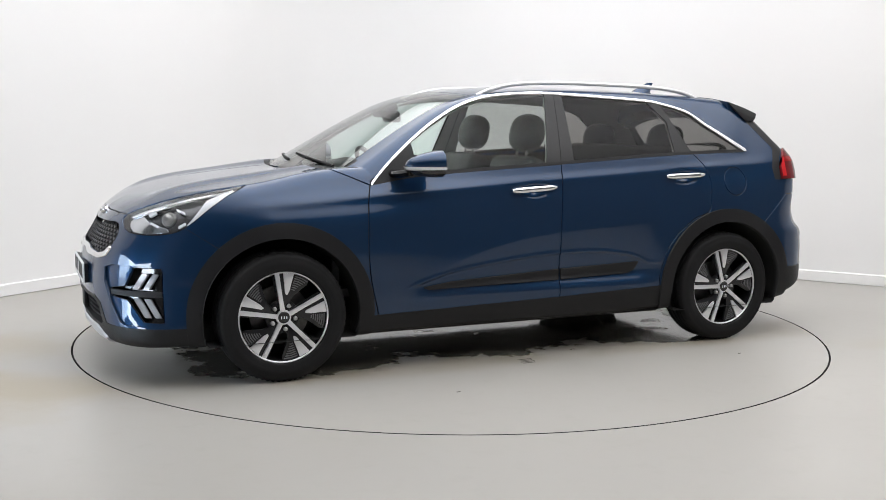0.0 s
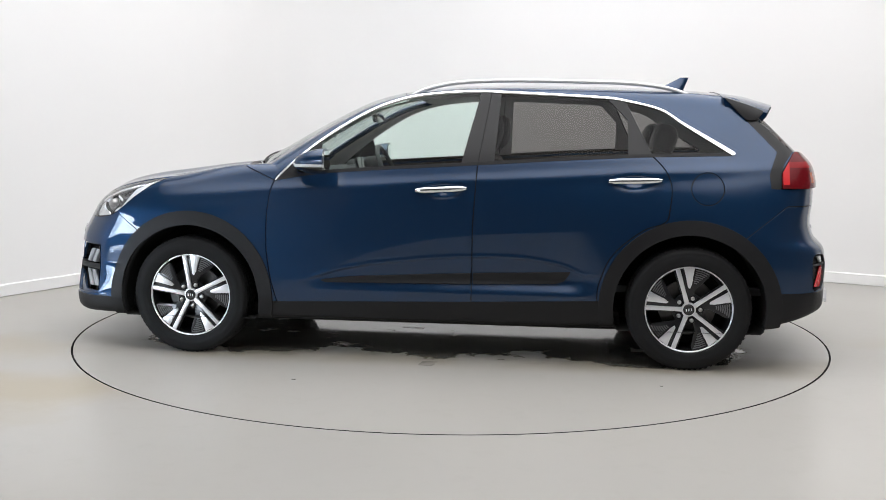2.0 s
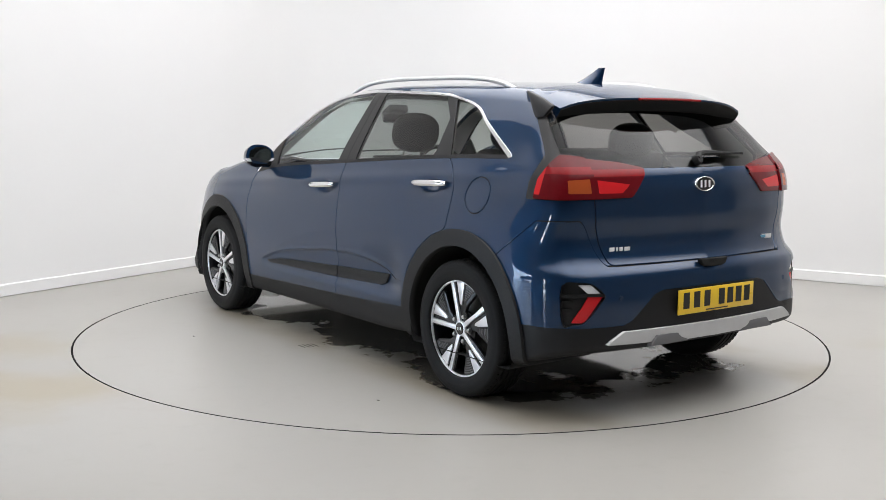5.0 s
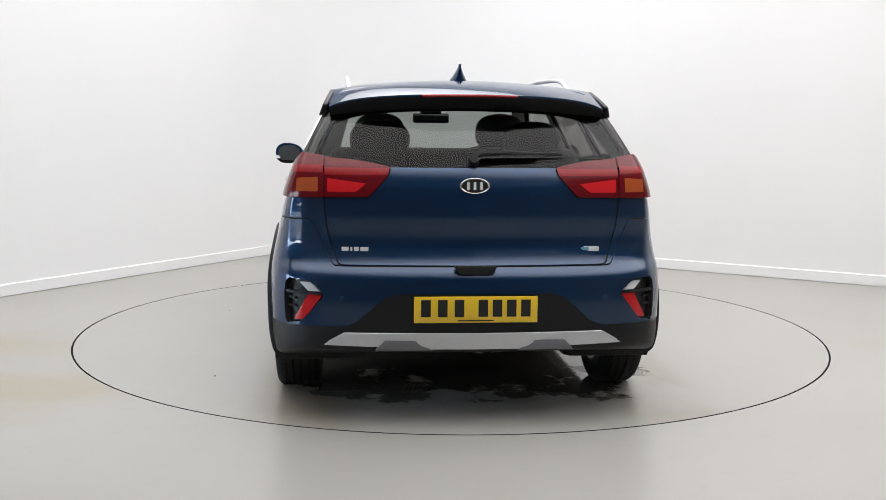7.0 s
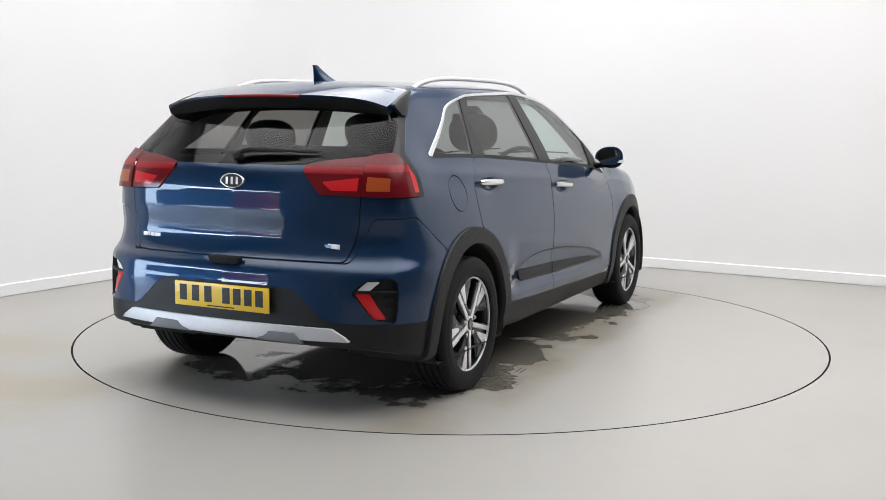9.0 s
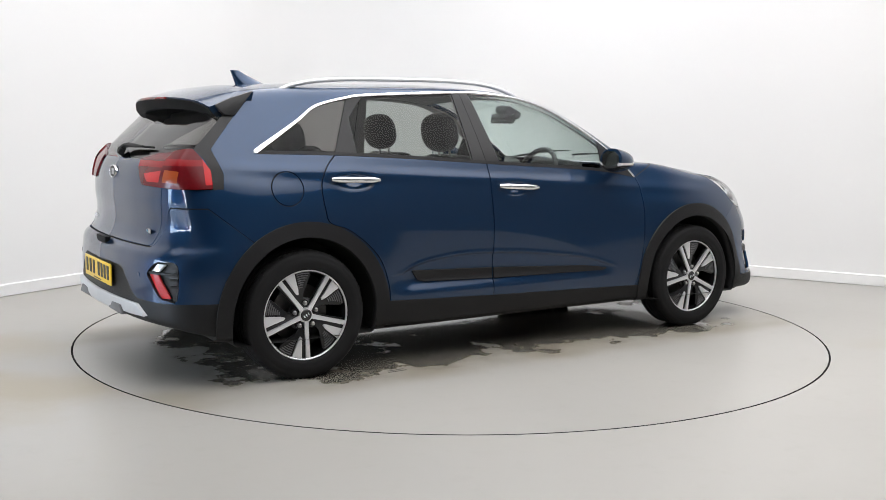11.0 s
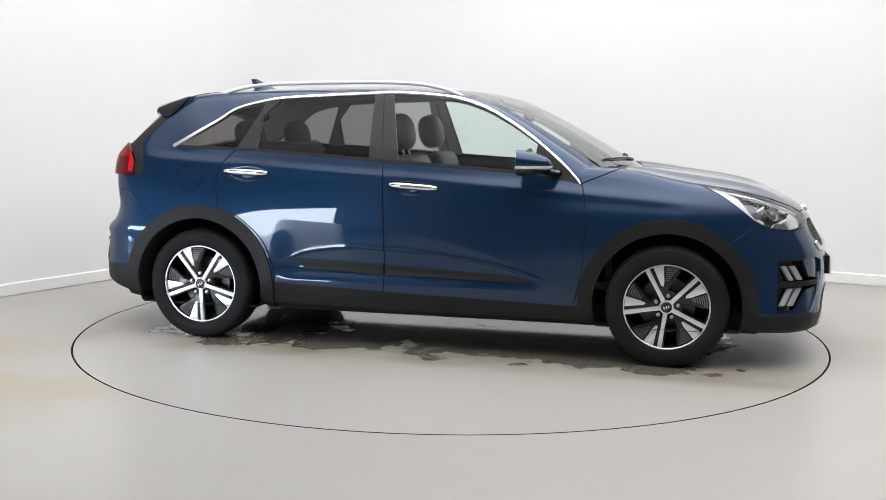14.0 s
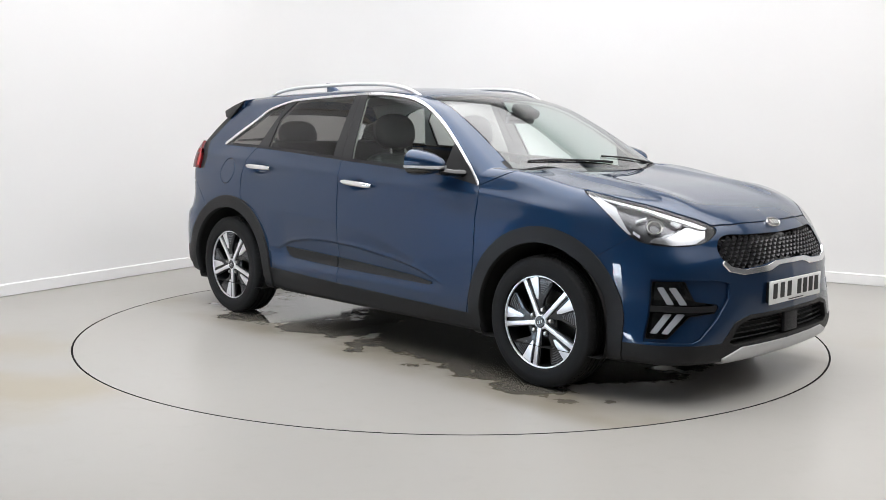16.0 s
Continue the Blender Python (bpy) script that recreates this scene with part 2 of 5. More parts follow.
# ---------------------------------------------------------------- the room
def room():
    seg = 160
    # floor with a round hole for the turntable, reaching all walls
    far = 16.0
    verts, faces = [], []
    for k in range(seg):
        a = 2 * math.pi * k / seg
        c, s = math.cos(a), math.sin(a)
        rim_x, rim_y = DISC_X + DISC_R * c, DISC_Y + DISC_R * s
        verts += [(rim_x, rim_y, 0), (rim_x, rim_y, -0.05), (far * c, far * s, 0)]
    for k in range(seg):
        i, j = 3 * k, 3 * ((k + 1) % seg)
        faces += [(i, i + 2, j + 2, j)]
    tagged(mesh_ob("floor", verts, faces, FLOOR), "smooth pale grey painted studio floor with a soft sheen", "floor", kind="structure")
    band = [v for k in range(seg) for v in (verts[3 * k], verts[3 * k + 1])]
    tagged(mesh_ob("floor_rim", band, [(2 * k, 2 * ((k + 1) % seg), 2 * ((k + 1) % seg) + 1, 2 * k + 1) for k in range(seg)], GAP), "dark edge of the floor round the turntable", "trim", kind="structure")
    # pit below the joint
    verts = [(0, 0, -0.06)] + [(2.4 * math.cos(2 * math.pi * k / 64), 2.4 * math.sin(2 * math.pi * k / 64), -0.06) for k in range(64)]
    faces = [(0, 1 + k, 1 + (k + 1) % 64) for k in range(64)]
    tagged(mesh_ob("turntable_pit", verts, faces, GAP), "dark pit under the turntable", "pit", kind="structure")

    # two white walls, joined by a curved corner
    R = 1.1
    line = [(0.0, -6.95), (0.0, -R)] + [(R - R * math.cos(a), -R + R * math.sin(a)) for a in np.linspace(0, math.pi / 2, 17)[1:-1]] + [(R, 0.0), (ROOM_U, 0.0)]
    fine = line

    def strip(off, z0, z1, name, material, label, category, lip=0.0):
        v, f = [], []
        n = len(fine)
        nrm = []
        for i in range(n):
            a, b = fine[max(0, i - 1)], fine[min(n - 1, i + 1)]
            d = Vector((b[0] - a[0], b[1] - a[1])).normalized()
            nrm.append((d.y, -d.x))
        sec = [(off, z0), (off, z1 - lip), (off - lip, z1), (-0.12, z1), (-0.12, z0)]
        for (u, w), (nu, nv) in zip(fine, nrm):
            for o, z in sec:
                v.append(in_room(u + nu * o, w + nv * o, z))
        m = len(sec)
        for i in range(n - 1):
            for j in range(m):
                k = (j + 1) % m
                f.append((i * m + j, (i + 1) * m + j, (i + 1) * m + k, i * m + k))
        f += [tuple(range(m)), tuple((n - 1) * m + j for j in range(m))[::-1]]
        ob = mesh_ob(name, v, f, material)
        bm = bmesh.new()
        bm.from_mesh(ob.data)
        bmesh.ops.recalc_face_normals(bm, faces=bm.faces)
        for e in bm.edges:
            e.smooth = len(e.link_faces) == 2 and e.calc_face_angle(0) < radians(20)
        for g in bm.faces:
            g.smooth = True
        bm.to_mesh(ob.data)
        bm.free()
        return tagged(ob, label, category, kind="structure")

    strip(0.0, -0.01, ROOM_H, "wall_back", WALL, "plain white painted studio wall with a curved corner", "wall")
    strip(0.014, 0.004, 0.092, "baseboard", BOARD, "white painted skirting board along the studio wall", "skirting", lip=0.008)

    def wall(name, a, b, z0, z1, material, label):
        d = Vector((b[0] - a[0], b[1] - a[1])).normalized()
        n = Vector((-d.y, d.x)) * 0.1
        pts = [a, b, (b[0] + n.x, b[1] + n.y), (a[0] + n.x, a[1] + n.y)]
        v = [in_room(u, w, z) for z in (z0, z1) for u, w in pts]
        f = [(0, 1, 2, 3), (4, 7, 6, 5), (0, 4, 5, 1), (1, 5, 6, 2), (2, 6, 7, 3), (3, 7, 4, 0)]
        return tagged(mesh_ob(name, v, f, material), label, "wall", kind="structure")

    wall("wall_east", (ROOM_U, ROOM_V), (ROOM_U, 0.0), -0.01, ROOM_H, HALL, "grey clad hall wall")
    wall("wall_south", (ROOM_U, ROOM_V), (2.45, ROOM_V), -0.01, ROOM_H, HALL, "grey clad hall wall behind the camera")
    wall("wall_shutter", (2.45, ROOM_V), (-0.1, ROOM_V), 1.40, ROOM_H, HALL, "half-raised grey shutter in the end wall")
    wall("wall_west", (0.0, ROOM_V), (0.0, -7.1), 1.40, ROOM_H, HALL, "half-raised grey shutter in the side wall")
    wall("wall_pier", (0.0, -7.1), (0.0, -6.95), -0.01, ROOM_H, HALL, "grey clad pier between the studio wall and the shutter")
    # added out of view: keeps the bright opening out of some door reflections
    wall("reflection_block", (2.86, -7.0), (3.75, -7.45), -0.01, 2.3, HALL, "unseen grey panel added to block the bright opening in the paint's reflections")
    v = [in_room(u, w, z) for z in (ROOM_H, ROOM_H + 0.1) for u, w in ((-0.2, ROOM_V - 0.2), (ROOM_U + 0.2, ROOM_V - 0.2), (ROOM_U + 0.2, 0.2), (-0.2, 0.2))]
    tagged(mesh_ob("ceiling", v, [(3, 2, 1, 0), (4, 5, 6, 7), (0, 1, 5, 4), (1, 2, 6, 5), (2, 3, 7, 6), (3, 0, 4, 7)], CEIL), "plain grey hall ceiling above the lamp panel", "ceiling", kind="structure")


room()

# light: a wide luminous panel below the ceiling, over the turntable
PANEL_GLOW = mat("lit_lamp_diffuser", (0.9, 0.9, 0.9), rough=0.6, emit=(0.995, 0.988, 1.0), emit_strength=2.55)


def soft_ends(m, strength):
    """The diffuser is dimmer at its edges, most of all towards the hall."""
    nt = m.node_tree
    tc = nt.nodes.new("ShaderNodeTexCoord")
    sep = nt.nodes.new("ShaderNodeSeparateXYZ")
    nt.links.new(tc.outputs["Object"], sep.inputs["Vector"])
    outs = []
    for axis, a, b, lo, hi in (("Y", -4.3, -0.2, 0.10, strength), ("X", 4.8, 1.6, 0.25, 1.0), ("Y", 4.3, 3.0, 0.40, 1.0), ("X", -4.8, -3.5, 0.40, 1.0)):
        g = nt.nodes.new("ShaderNodeMapRange")
        g.interpolation_type = "SMOOTHSTEP"
        for k, v in zip(("From Min", "From Max", "To Min", "To Max"), (a, b, lo, hi)):
            g.inputs[k].default_value = v
        nt.links.new(sep.outputs[axis], g.inputs["Value"])
        outs.append(g.outputs["Result"])
    total = outs[0]
    for o in outs[1:]:
        mul = nt.nodes.new("ShaderNodeMath")
        mul.operation = "MULTIPLY"
        nt.links.new(total, mul.inputs[0])
        nt.links.new(o, mul.inputs[1])
        total = mul.outputs[0]
    nt.links.new(total, nt.nodes["Principled BSDF"].inputs["Emission Strength"])


soft_ends(PANEL_GLOW, 2.95)
FRAME = mat("white_lamp_frame", (0.75, 0.75, 0.75), rough=0.4)


def ceiling_light(u, v, su, sv):
    body = part("ceiling_light", box_bm(su + 0.10, sv + 0.10, 0.10, bevel=0.01), FRAME)
    tagged(body, "wide luminous white ceiling panel above the turntable", "lamp")
    part("diffuser", box_bm(su, sv, 0.02, Matrix.Translation((0, 0, -0.055))), PANEL_GLOW, body, "glowing white diffuser")
    body.matrix_world = ROOM @ pose(u, v, ROOM_H - 0.12)
    return body


ceiling_light(5.1, -4.7, 9.6, 8.6)

# daylight beyond the opening
SKYGLOW = mat("bright_yard_daylight", (0.8, 0.85, 0.9), rough=1.0, emit=(0.80, 0.91, 1.0), emit_strength=17.0)
YARD = mat("wet_yard_concrete", (0.48, 0.49, 0.50), rough=0.3, noise_scale=1.5, noise_amount=0.3)
v_ = [in_room(u, w, z) for u, w in ((4.5, -18.0), (-8.0, -18.0), (-8.0, -4.0), (-0.5, -4.0)) for z in (-0.1, 5.0)]
tagged(mesh_ob("backdrop", v_[:4], [(0, 1, 3, 2)], SKYGLOW), "bright overcast yard beyond the half-raised shutters", "backdrop", kind="structure")
# unseen side of the yard: shade put in as a weaker, bluer glow
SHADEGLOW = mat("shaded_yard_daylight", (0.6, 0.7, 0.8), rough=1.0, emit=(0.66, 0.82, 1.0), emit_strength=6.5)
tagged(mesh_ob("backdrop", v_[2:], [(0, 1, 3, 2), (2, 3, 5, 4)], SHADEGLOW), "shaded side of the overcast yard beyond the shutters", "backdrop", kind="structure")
for k_, (u0, u1, w0, w1) in enumerate(((-8.0, -0.1, -18.0, -4.0), (-0.1, 4.5, -18.0, -13.1))):
    v_ = [in_room(u, w, 0.004) for u, w in ((u0, w0), (u1, w0), (u1, w1), (u0, w1))]
    tagged(mesh_ob("yard_ground", v_, [(0, 1, 2, 3)], YARD), "pale wet concrete yard outside the shutters", "ground", kind="structure")


def parked_car(u, v, turn, paint, label):
    """A plain parked hatchback outside the opening, seen only mirrored in the paint."""
    ob = part("parked_car", prism_bm([(-2.0, 0.25), (-2.05, 0.55), (-1.95, 0.85), (-1.0, 0.95), (1.1, 0.95), (1.9, 0.78), (2.05, 0.5), (2.0, 0.25)], 1.7, "y", -0.85, 0.06), paint)
    tagged(ob, label, "car", "cars parked outside")
    part("cabin", prism_bm([(-1.75, 0.93), (-1.4, 1.38), (-0.8, 1.45), (0.2, 1.42), (1.0, 0.93)], 1.5, "y", -0.75, 0.06), GLOSS_BLACK, ob, "dark glazed cabin")
    part("roof", box_bm(1.5, 1.3, 0.05, Matrix.Translation((-0.6, 0, 1.44)), 0.02), paint, ob)
    for x in (-1.3, 1.3):
        for y in (-0.76, 0.76):
            w = part("tyre", lathe_bm([(0.0, 0.1), (0.2, 0.1), (0.31, 0.08), (0.32, 0.0), (0.31, -0.08), (0.0, -0.1)], 24), RUBBER, ob)
            w.matrix_basis = pose(x, y, 0.32)
    ob.matrix_world = ROOM @ pose(u, v, 0, 0, 0, turn)
    return ob


parked_car(-1.5, -16.6, -6, mat("red_car_paint", (0.62, 0.015, 0.03), rough=0.3, coat=1.0), "red hatchback parked across the yard outside the shutters")
# stand-in shape, added only to darken part of the mirrored backdrop
parked_car(-3.9, -13.4, 128, mat("dark_reflection_shape", (0.02, 0.03, 0.05), rough=0.3, coat=1.0), "unseen dark car shape added to darken the yard's reflection")


def turntable():
    seg = 160
    r = DISC_R - 0.011

    def ring(q, z):
        return [(q * math.cos(2 * math.pi * k / seg), q * math.sin(2 * math.pi * k / seg), z) for k in range(seg)]
    verts = [(0, 0, 0)]
    for q in (0.6, 1.2, 1.8, r):
        verts += ring(q, 0)
    faces = [(0, 1 + k, 1 + (k + 1) % seg) for k in range(seg)]
    for a in range(3):
        for k in range(seg):
            i, j = 1 + a * seg + k, 1 + a * seg + (k + 1) % seg
            faces.append((i, i + seg, j + seg, j))
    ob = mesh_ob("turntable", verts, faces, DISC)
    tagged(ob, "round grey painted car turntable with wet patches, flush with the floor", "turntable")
    v = ring(r, -0.001) + ring(r, -0.05)
    mesh_ob("edge_band", v, [(k, k + seg, (k + 1) % seg + seg, (k + 1) % seg) for k in range(seg)], GAP, ob, "dark edge of the turntable")
    for x, y, n, w in ((0.0, 0.87, 4, 0.085), (-0.87, -0.95, 2, 0.11), (0.62, 1.35, 1, 0.02), (-1.2, 1.2, 1, 0.015)):
        for k in range(n):
            part("scuff_mark", box_bm(w * (1 - 0.12 * (k % 2)), 0.009, 0.0012, pose(x - AXIS_X + 0.004 * k, y - AXIS_Y + 0.026 * k, 0.0006, 0, 0, 2)), SCUFF, ob, "faint dark scuff")
    return ob


disc = turntable()

# ---------------------------------------------------------------- the car's outer surface
# Car space: x ahead, y to its left, z up, origin on the ground midway between the axles.
def curve(knots, values):
    """A smooth curve through values at knots (cubic, tangents from neighbours)."""
    kx, kv = np.array(knots, float), np.array(values, float)
    s = np.diff(kv, axis=0) / (np.diff(kx) if kv.ndim == 1 else np.diff(kx)[:, None])
    w = np.diff(kx)
    t = np.empty_like(kv)
    t[0], t[-1] = s[0], s[-1]
    for i in range(1, len(kx) - 1):
        t[i] = (s[i - 1] * w[i] + s[i] * w[i - 1]) / (w[i] + w[i - 1])

    def f(q):
        q = np.clip(q, kx[0], kx[-1])
        i = np.clip(np.searchsorted(kx, q, side="right") - 1, 0, len(kx) - 2)
        h = kx[i + 1] - kx[i]
        u = (q - kx[i]) / h
        if kv.ndim > 1:
            u, h = u[..., None], h[..., None]
        return ((1 + 2 * u) * (1 - u) ** 2 * kv[i] + u * (1 - u) ** 2 * h * t[i] + u * u * (3 - 2 * u) * kv[i + 1] + u * u * (u - 1) * h * t[i + 1])
    return f


# half width of the body: rows by station, columns by height
SIDE_Z = [0.20, 0.35, 0.50, 0.65, 0.80, 0.92, 1.00, 1.10, 1.20, 1.30, 1.42, 1.52]
SIDE_X = [-2.20, -1.95, -1.80, -1.567, -1.35, -1.03, -0.60, 0.0, 0.5, 0.9, 1.35, 1.7, 2.0, 2.3]
SIDE = curve(SIDE_X, [
    [0.80, 0.835, 0.842, 0.835, 0.785, 0.765, 0.745, 0.712, 0.655, 0.598, 0.52, 0.46],
    [0.83, 0.864, 0.872, 0.862, 0.818, 0.798, 0.777, 0.740, 0.686, 0.630, 0.555, 0.49],
    [0.838, 0.872, 0.880, 0.872, 0.838, 0.814, 0.793, 0.754, 0.702, 0.647, 0.575, 0.51],
    [0.842, 0.878, 0.886, 0.880, 0.855, 0.829, 0.802, 0.756, 0.708, 0.658, 0.590, 0.53],
    [0.842, 0.876, 0.884, 0.880, 0.860, 0.836, 0.810, 0.770, 0.720, 0.664, 0.595, 0.54],
    [0.83, 0.864, 0.869, 0.866, 0.855, 0.835, 0.815, 0.783, 0.733, 0.680, 0.614, 0.56],
    [0.83, 0.864, 0.867, 0.864, 0.856, 0.841, 0.822, 0.790, 0.742, 0.688, 0.622, 0.57],
    [0.83, 0.865, 0.869, 0.866, 0.859, 0.844, 0.825, 0.790, 0.742, 0.688, 0.620, 0.565],
    [0.83, 0.867, 0.872, 0.869, 0.861, 0.840, 0.812, 0.772, 0.724, 0.670, 0.602, 0.545],
    [0.835, 0.870, 0.874, 0.874, 0.860, 0.818, 0.784, 0.745, 0.698, 0.640, 0.56, 0.51],
    [0.84, 0.872, 0.880, 0.880, 0.860, 0.808, 0.764, 0.71, 0.64, 0.59, 0.53, 0.48],
    [0.83, 0.860, 0.866, 0.862, 0.832, 0.770, 0.710, 0.65, 0.60, 0.55, 0.50, 0.45],
    [0.80, 0.835, 0.840, 0.828, 0.790, 0.720, 0.66, 0.60, 0.55, 0.50, 0.45, 0.40],
    [0.76, 0.80, 0.80, 0.785, 0.74, 0.67, 0.60, 0.55, 0.50, 0.45, 0.40, 0.35]])
HOOD = curve([0.6, 1.0, 1.3, 1.5, 1.7, 1.9, 2.0, 2.1, 2.2, 2.4], [1.050, 1.040, 1.020, 0.998, 0.968, 0.918, 0.882, 0.836, 0.770, 0.60])
ROOF = curve([-2.6, -2.2, -1.9, -1.7, -1.55, -1.4, -1.1, -0.7, -0.3, 0.0, 0.25, 0.45, 0.62, 0.93, 1.2, 1.6],
             [1.26, 1.35, 1.412, 1.446, 1.466, 1.480, 1.495, 1.505, 1.507, 1.493, 1.462, 1.410, 1.332, 1.164, 1.008, 0.755])
NOSE = curve([0.1, 0.22, 0.32, 0.45, 0.56, 0.65, 0.72, 0.80, 0.86, 0.95, 1.1], [2.14, 2.190, 2.212, 2.225, 2.218, 2.195, 2.156, 2.108, 2.05, 1.92, 1.6])
NOSE_PLAN = curve([0, 0.3, 0.5, 0.6, 0.7, 0.78, 0.85, 0.95], [0, 0.026, 0.075, 0.118, 0.200, 0.34, 0.58, 1.1])
TAIL = curve([0.1, 0.24, 0.32, 0.45, 0.58, 0.65, 0.69, 0.74, 0.90, 1.02, 1.08, 1.12, 1.20, 1.30, 1.42, 1.6],
             [-2.04, -2.105, -2.135, -2.14, -2.135, -2.118, -2.078, -2.055, -2.056, -2.046, -2.022, -1.985, -1.905, -1.800, -1.665, -1.45])
TAIL_PLAN = curve([0, 0.35, 0.56, 0.65, 0.74, 0.80, 0.86, 0.95], [0, 0.018, 0.045, 0.066, 0.105, 0.155, 0.26, 0.60])
SIDE_COLS = np.array(SIDE_Z)


def side_width(x, z):
    """Half width at (x, z), smooth both ways."""
    rows = SIDE(x)
    kx = SIDE_COLS
    q = np.clip(z, kx[0], kx[-1])
    i = np.clip(np.searchsorted(kx, q, side="right") - 1, 0, len(kx) - 2)
    n = np.arange(len(q))

    def slope(j):
        j0, j1 = np.clip(j - 1, 0, len(kx) - 1), np.clip(j + 1, 0, len(kx) - 1)
        return (rows[n, j1] - rows[n, j0]) / (kx[j1] - kx[j0])
    h = kx[i + 1] - kx[i]
    u = (q - kx[i]) / h
    return (1 + 2 * u) * (1 - u) ** 2 * rows[n, i] + u * (1 - u) ** 2 * h * slope(i) + u * u * (3 - 2 * u) * rows[n, i + 1] + u * u * (u - 1) * h * slope(i + 1)


def smax(a, b, k):
    d = np.maximum(k - np.abs(a - b), 0.0)
    return np.maximum(a, b) + d * d / (4 * k)


def step(q, a, b):
    u = np.clip((q - a) / (b - a), 0, 1)
    return u * u * (3 - 2 * u)


def bulge(q, c, w):
    return np.exp(-((q - c) / w) ** 2)


# slanting crease across both doors, and the rim of the scoop above the mouldings
CREASE = curve([-0.9, -0.55, -0.2, 0.1, 0.43, 0.68, 0.9], [0.728, 0.710, 0.688, 0.645, 0.550, 0.430, 0.36])
SCOOP = curve([-0.80, -0.72, -0.55, -0.2, 0.17, 0.5, 0.68, 0.9], [0.495, 0.530, 0.565, 0.575, 0.545, 0.494, 0.440, 0.38])


def body_field(p):
    """Below zero inside the body."""
    x, y, z = p[:, 0], np.abs(p[:, 1]), p[:, 2]
    width = side_width(x, z)
    # crease along the shoulder, scooped lower door
    shoulder = 0.962 - 0.058 * x
    width = width + 0.0065 * bulge(z, shoulder, 0.032) * (1 - step(x, 1.25, 1.7)) * step(x, -1.9, -1.5)
    fall = CREASE(x) - z
    edge = SCOOP(x) - z
    facet = 0.045 * (fall + np.sqrt(fall * fall + 2e-5)) - 0.0025 * bulge(edge, 0.0, 0.012) + 0.006 * step(edge, 0.0, 0.014)
    width = width - facet * step(z, 0.37, 0.46) * step(x, -0.92, -0.72) * (1 - step(x, 0.62, 0.72)) * (fall > -0.1)
    # finger cups behind the door handles
    for hx, hz in ((-0.055, 0.918), (-1.055, 0.978)):
        width = width - 0.016 * np.exp(-((x - hx) / 0.075) ** 2 - ((z - hz) / 0.030) ** 2)
    g = y - width
    yy = y / 0.6
    hood = HOOD(x) - (0.026 - 0.034 * (1 - step(x, 1.05, 1.5))) * (y / 0.7) ** 2 - 0.006 * bulge(y, 0.0, 0.33) + 0.017 * bulge(y, 0.45, 0.085) * (1 - step(x, 1.75, 2.05))
    shift = 0.075 * yy ** 2 * step(x, -0.1, 0.4)
    roof = ROOF(x + shift) - 0.040 * yy ** 2
    top = np.minimum((z - hood) / 1.03, (z - roof) / (1 + 0.17 * step(x, 0.1, 0.6)))
    g = smax(g, top, 0.055)
    nose = (x - (NOSE(z) - NOSE_PLAN(y) * (1 - 0.40 * (1 - step(z, 0.24, 0.50))))) / np.sqrt(1 + (2.0 * np.maximum(y - 0.45, 0) / 0.4) ** 2)
    g = smax(g, nose, 0.05)
    tail = ((TAIL(z) + TAIL_PLAN(y)) - x) / np.sqrt(1 + (1.6 * np.maximum(y - 0.5, 0) / 0.35) ** 2)
    g = smax(g, tail, 0.035)
    floor_z = 0.205 + 0.03 * step(-x, 0.6, 1.2) - 0.005 * step(x, 1.8, 2.2) + 0.075 * step(-x, 1.7, 2.1)
    return smax(g, floor_z - z, 0.035)


def gradient(p, h=0.0015):
    out = np.empty_like(p)
    for a in range(3):
        d = np.zeros(3)
        d[a] = h
        out[:, a] = (body_field(p + d) - body_field(p - d)) / (2 * h)
    return out


def settle(p, times=3):
    for _ in range(times):
        g = gradient(p)
        p = p - g * (body_field(p) / np.maximum((g * g).sum(1), 1e-6))[:, None]
    return p


def normals_of(p):
    g = gradient(p)
    return g / np.maximum(np.linalg.norm(g, axis=1), 1e-9)[:, None]


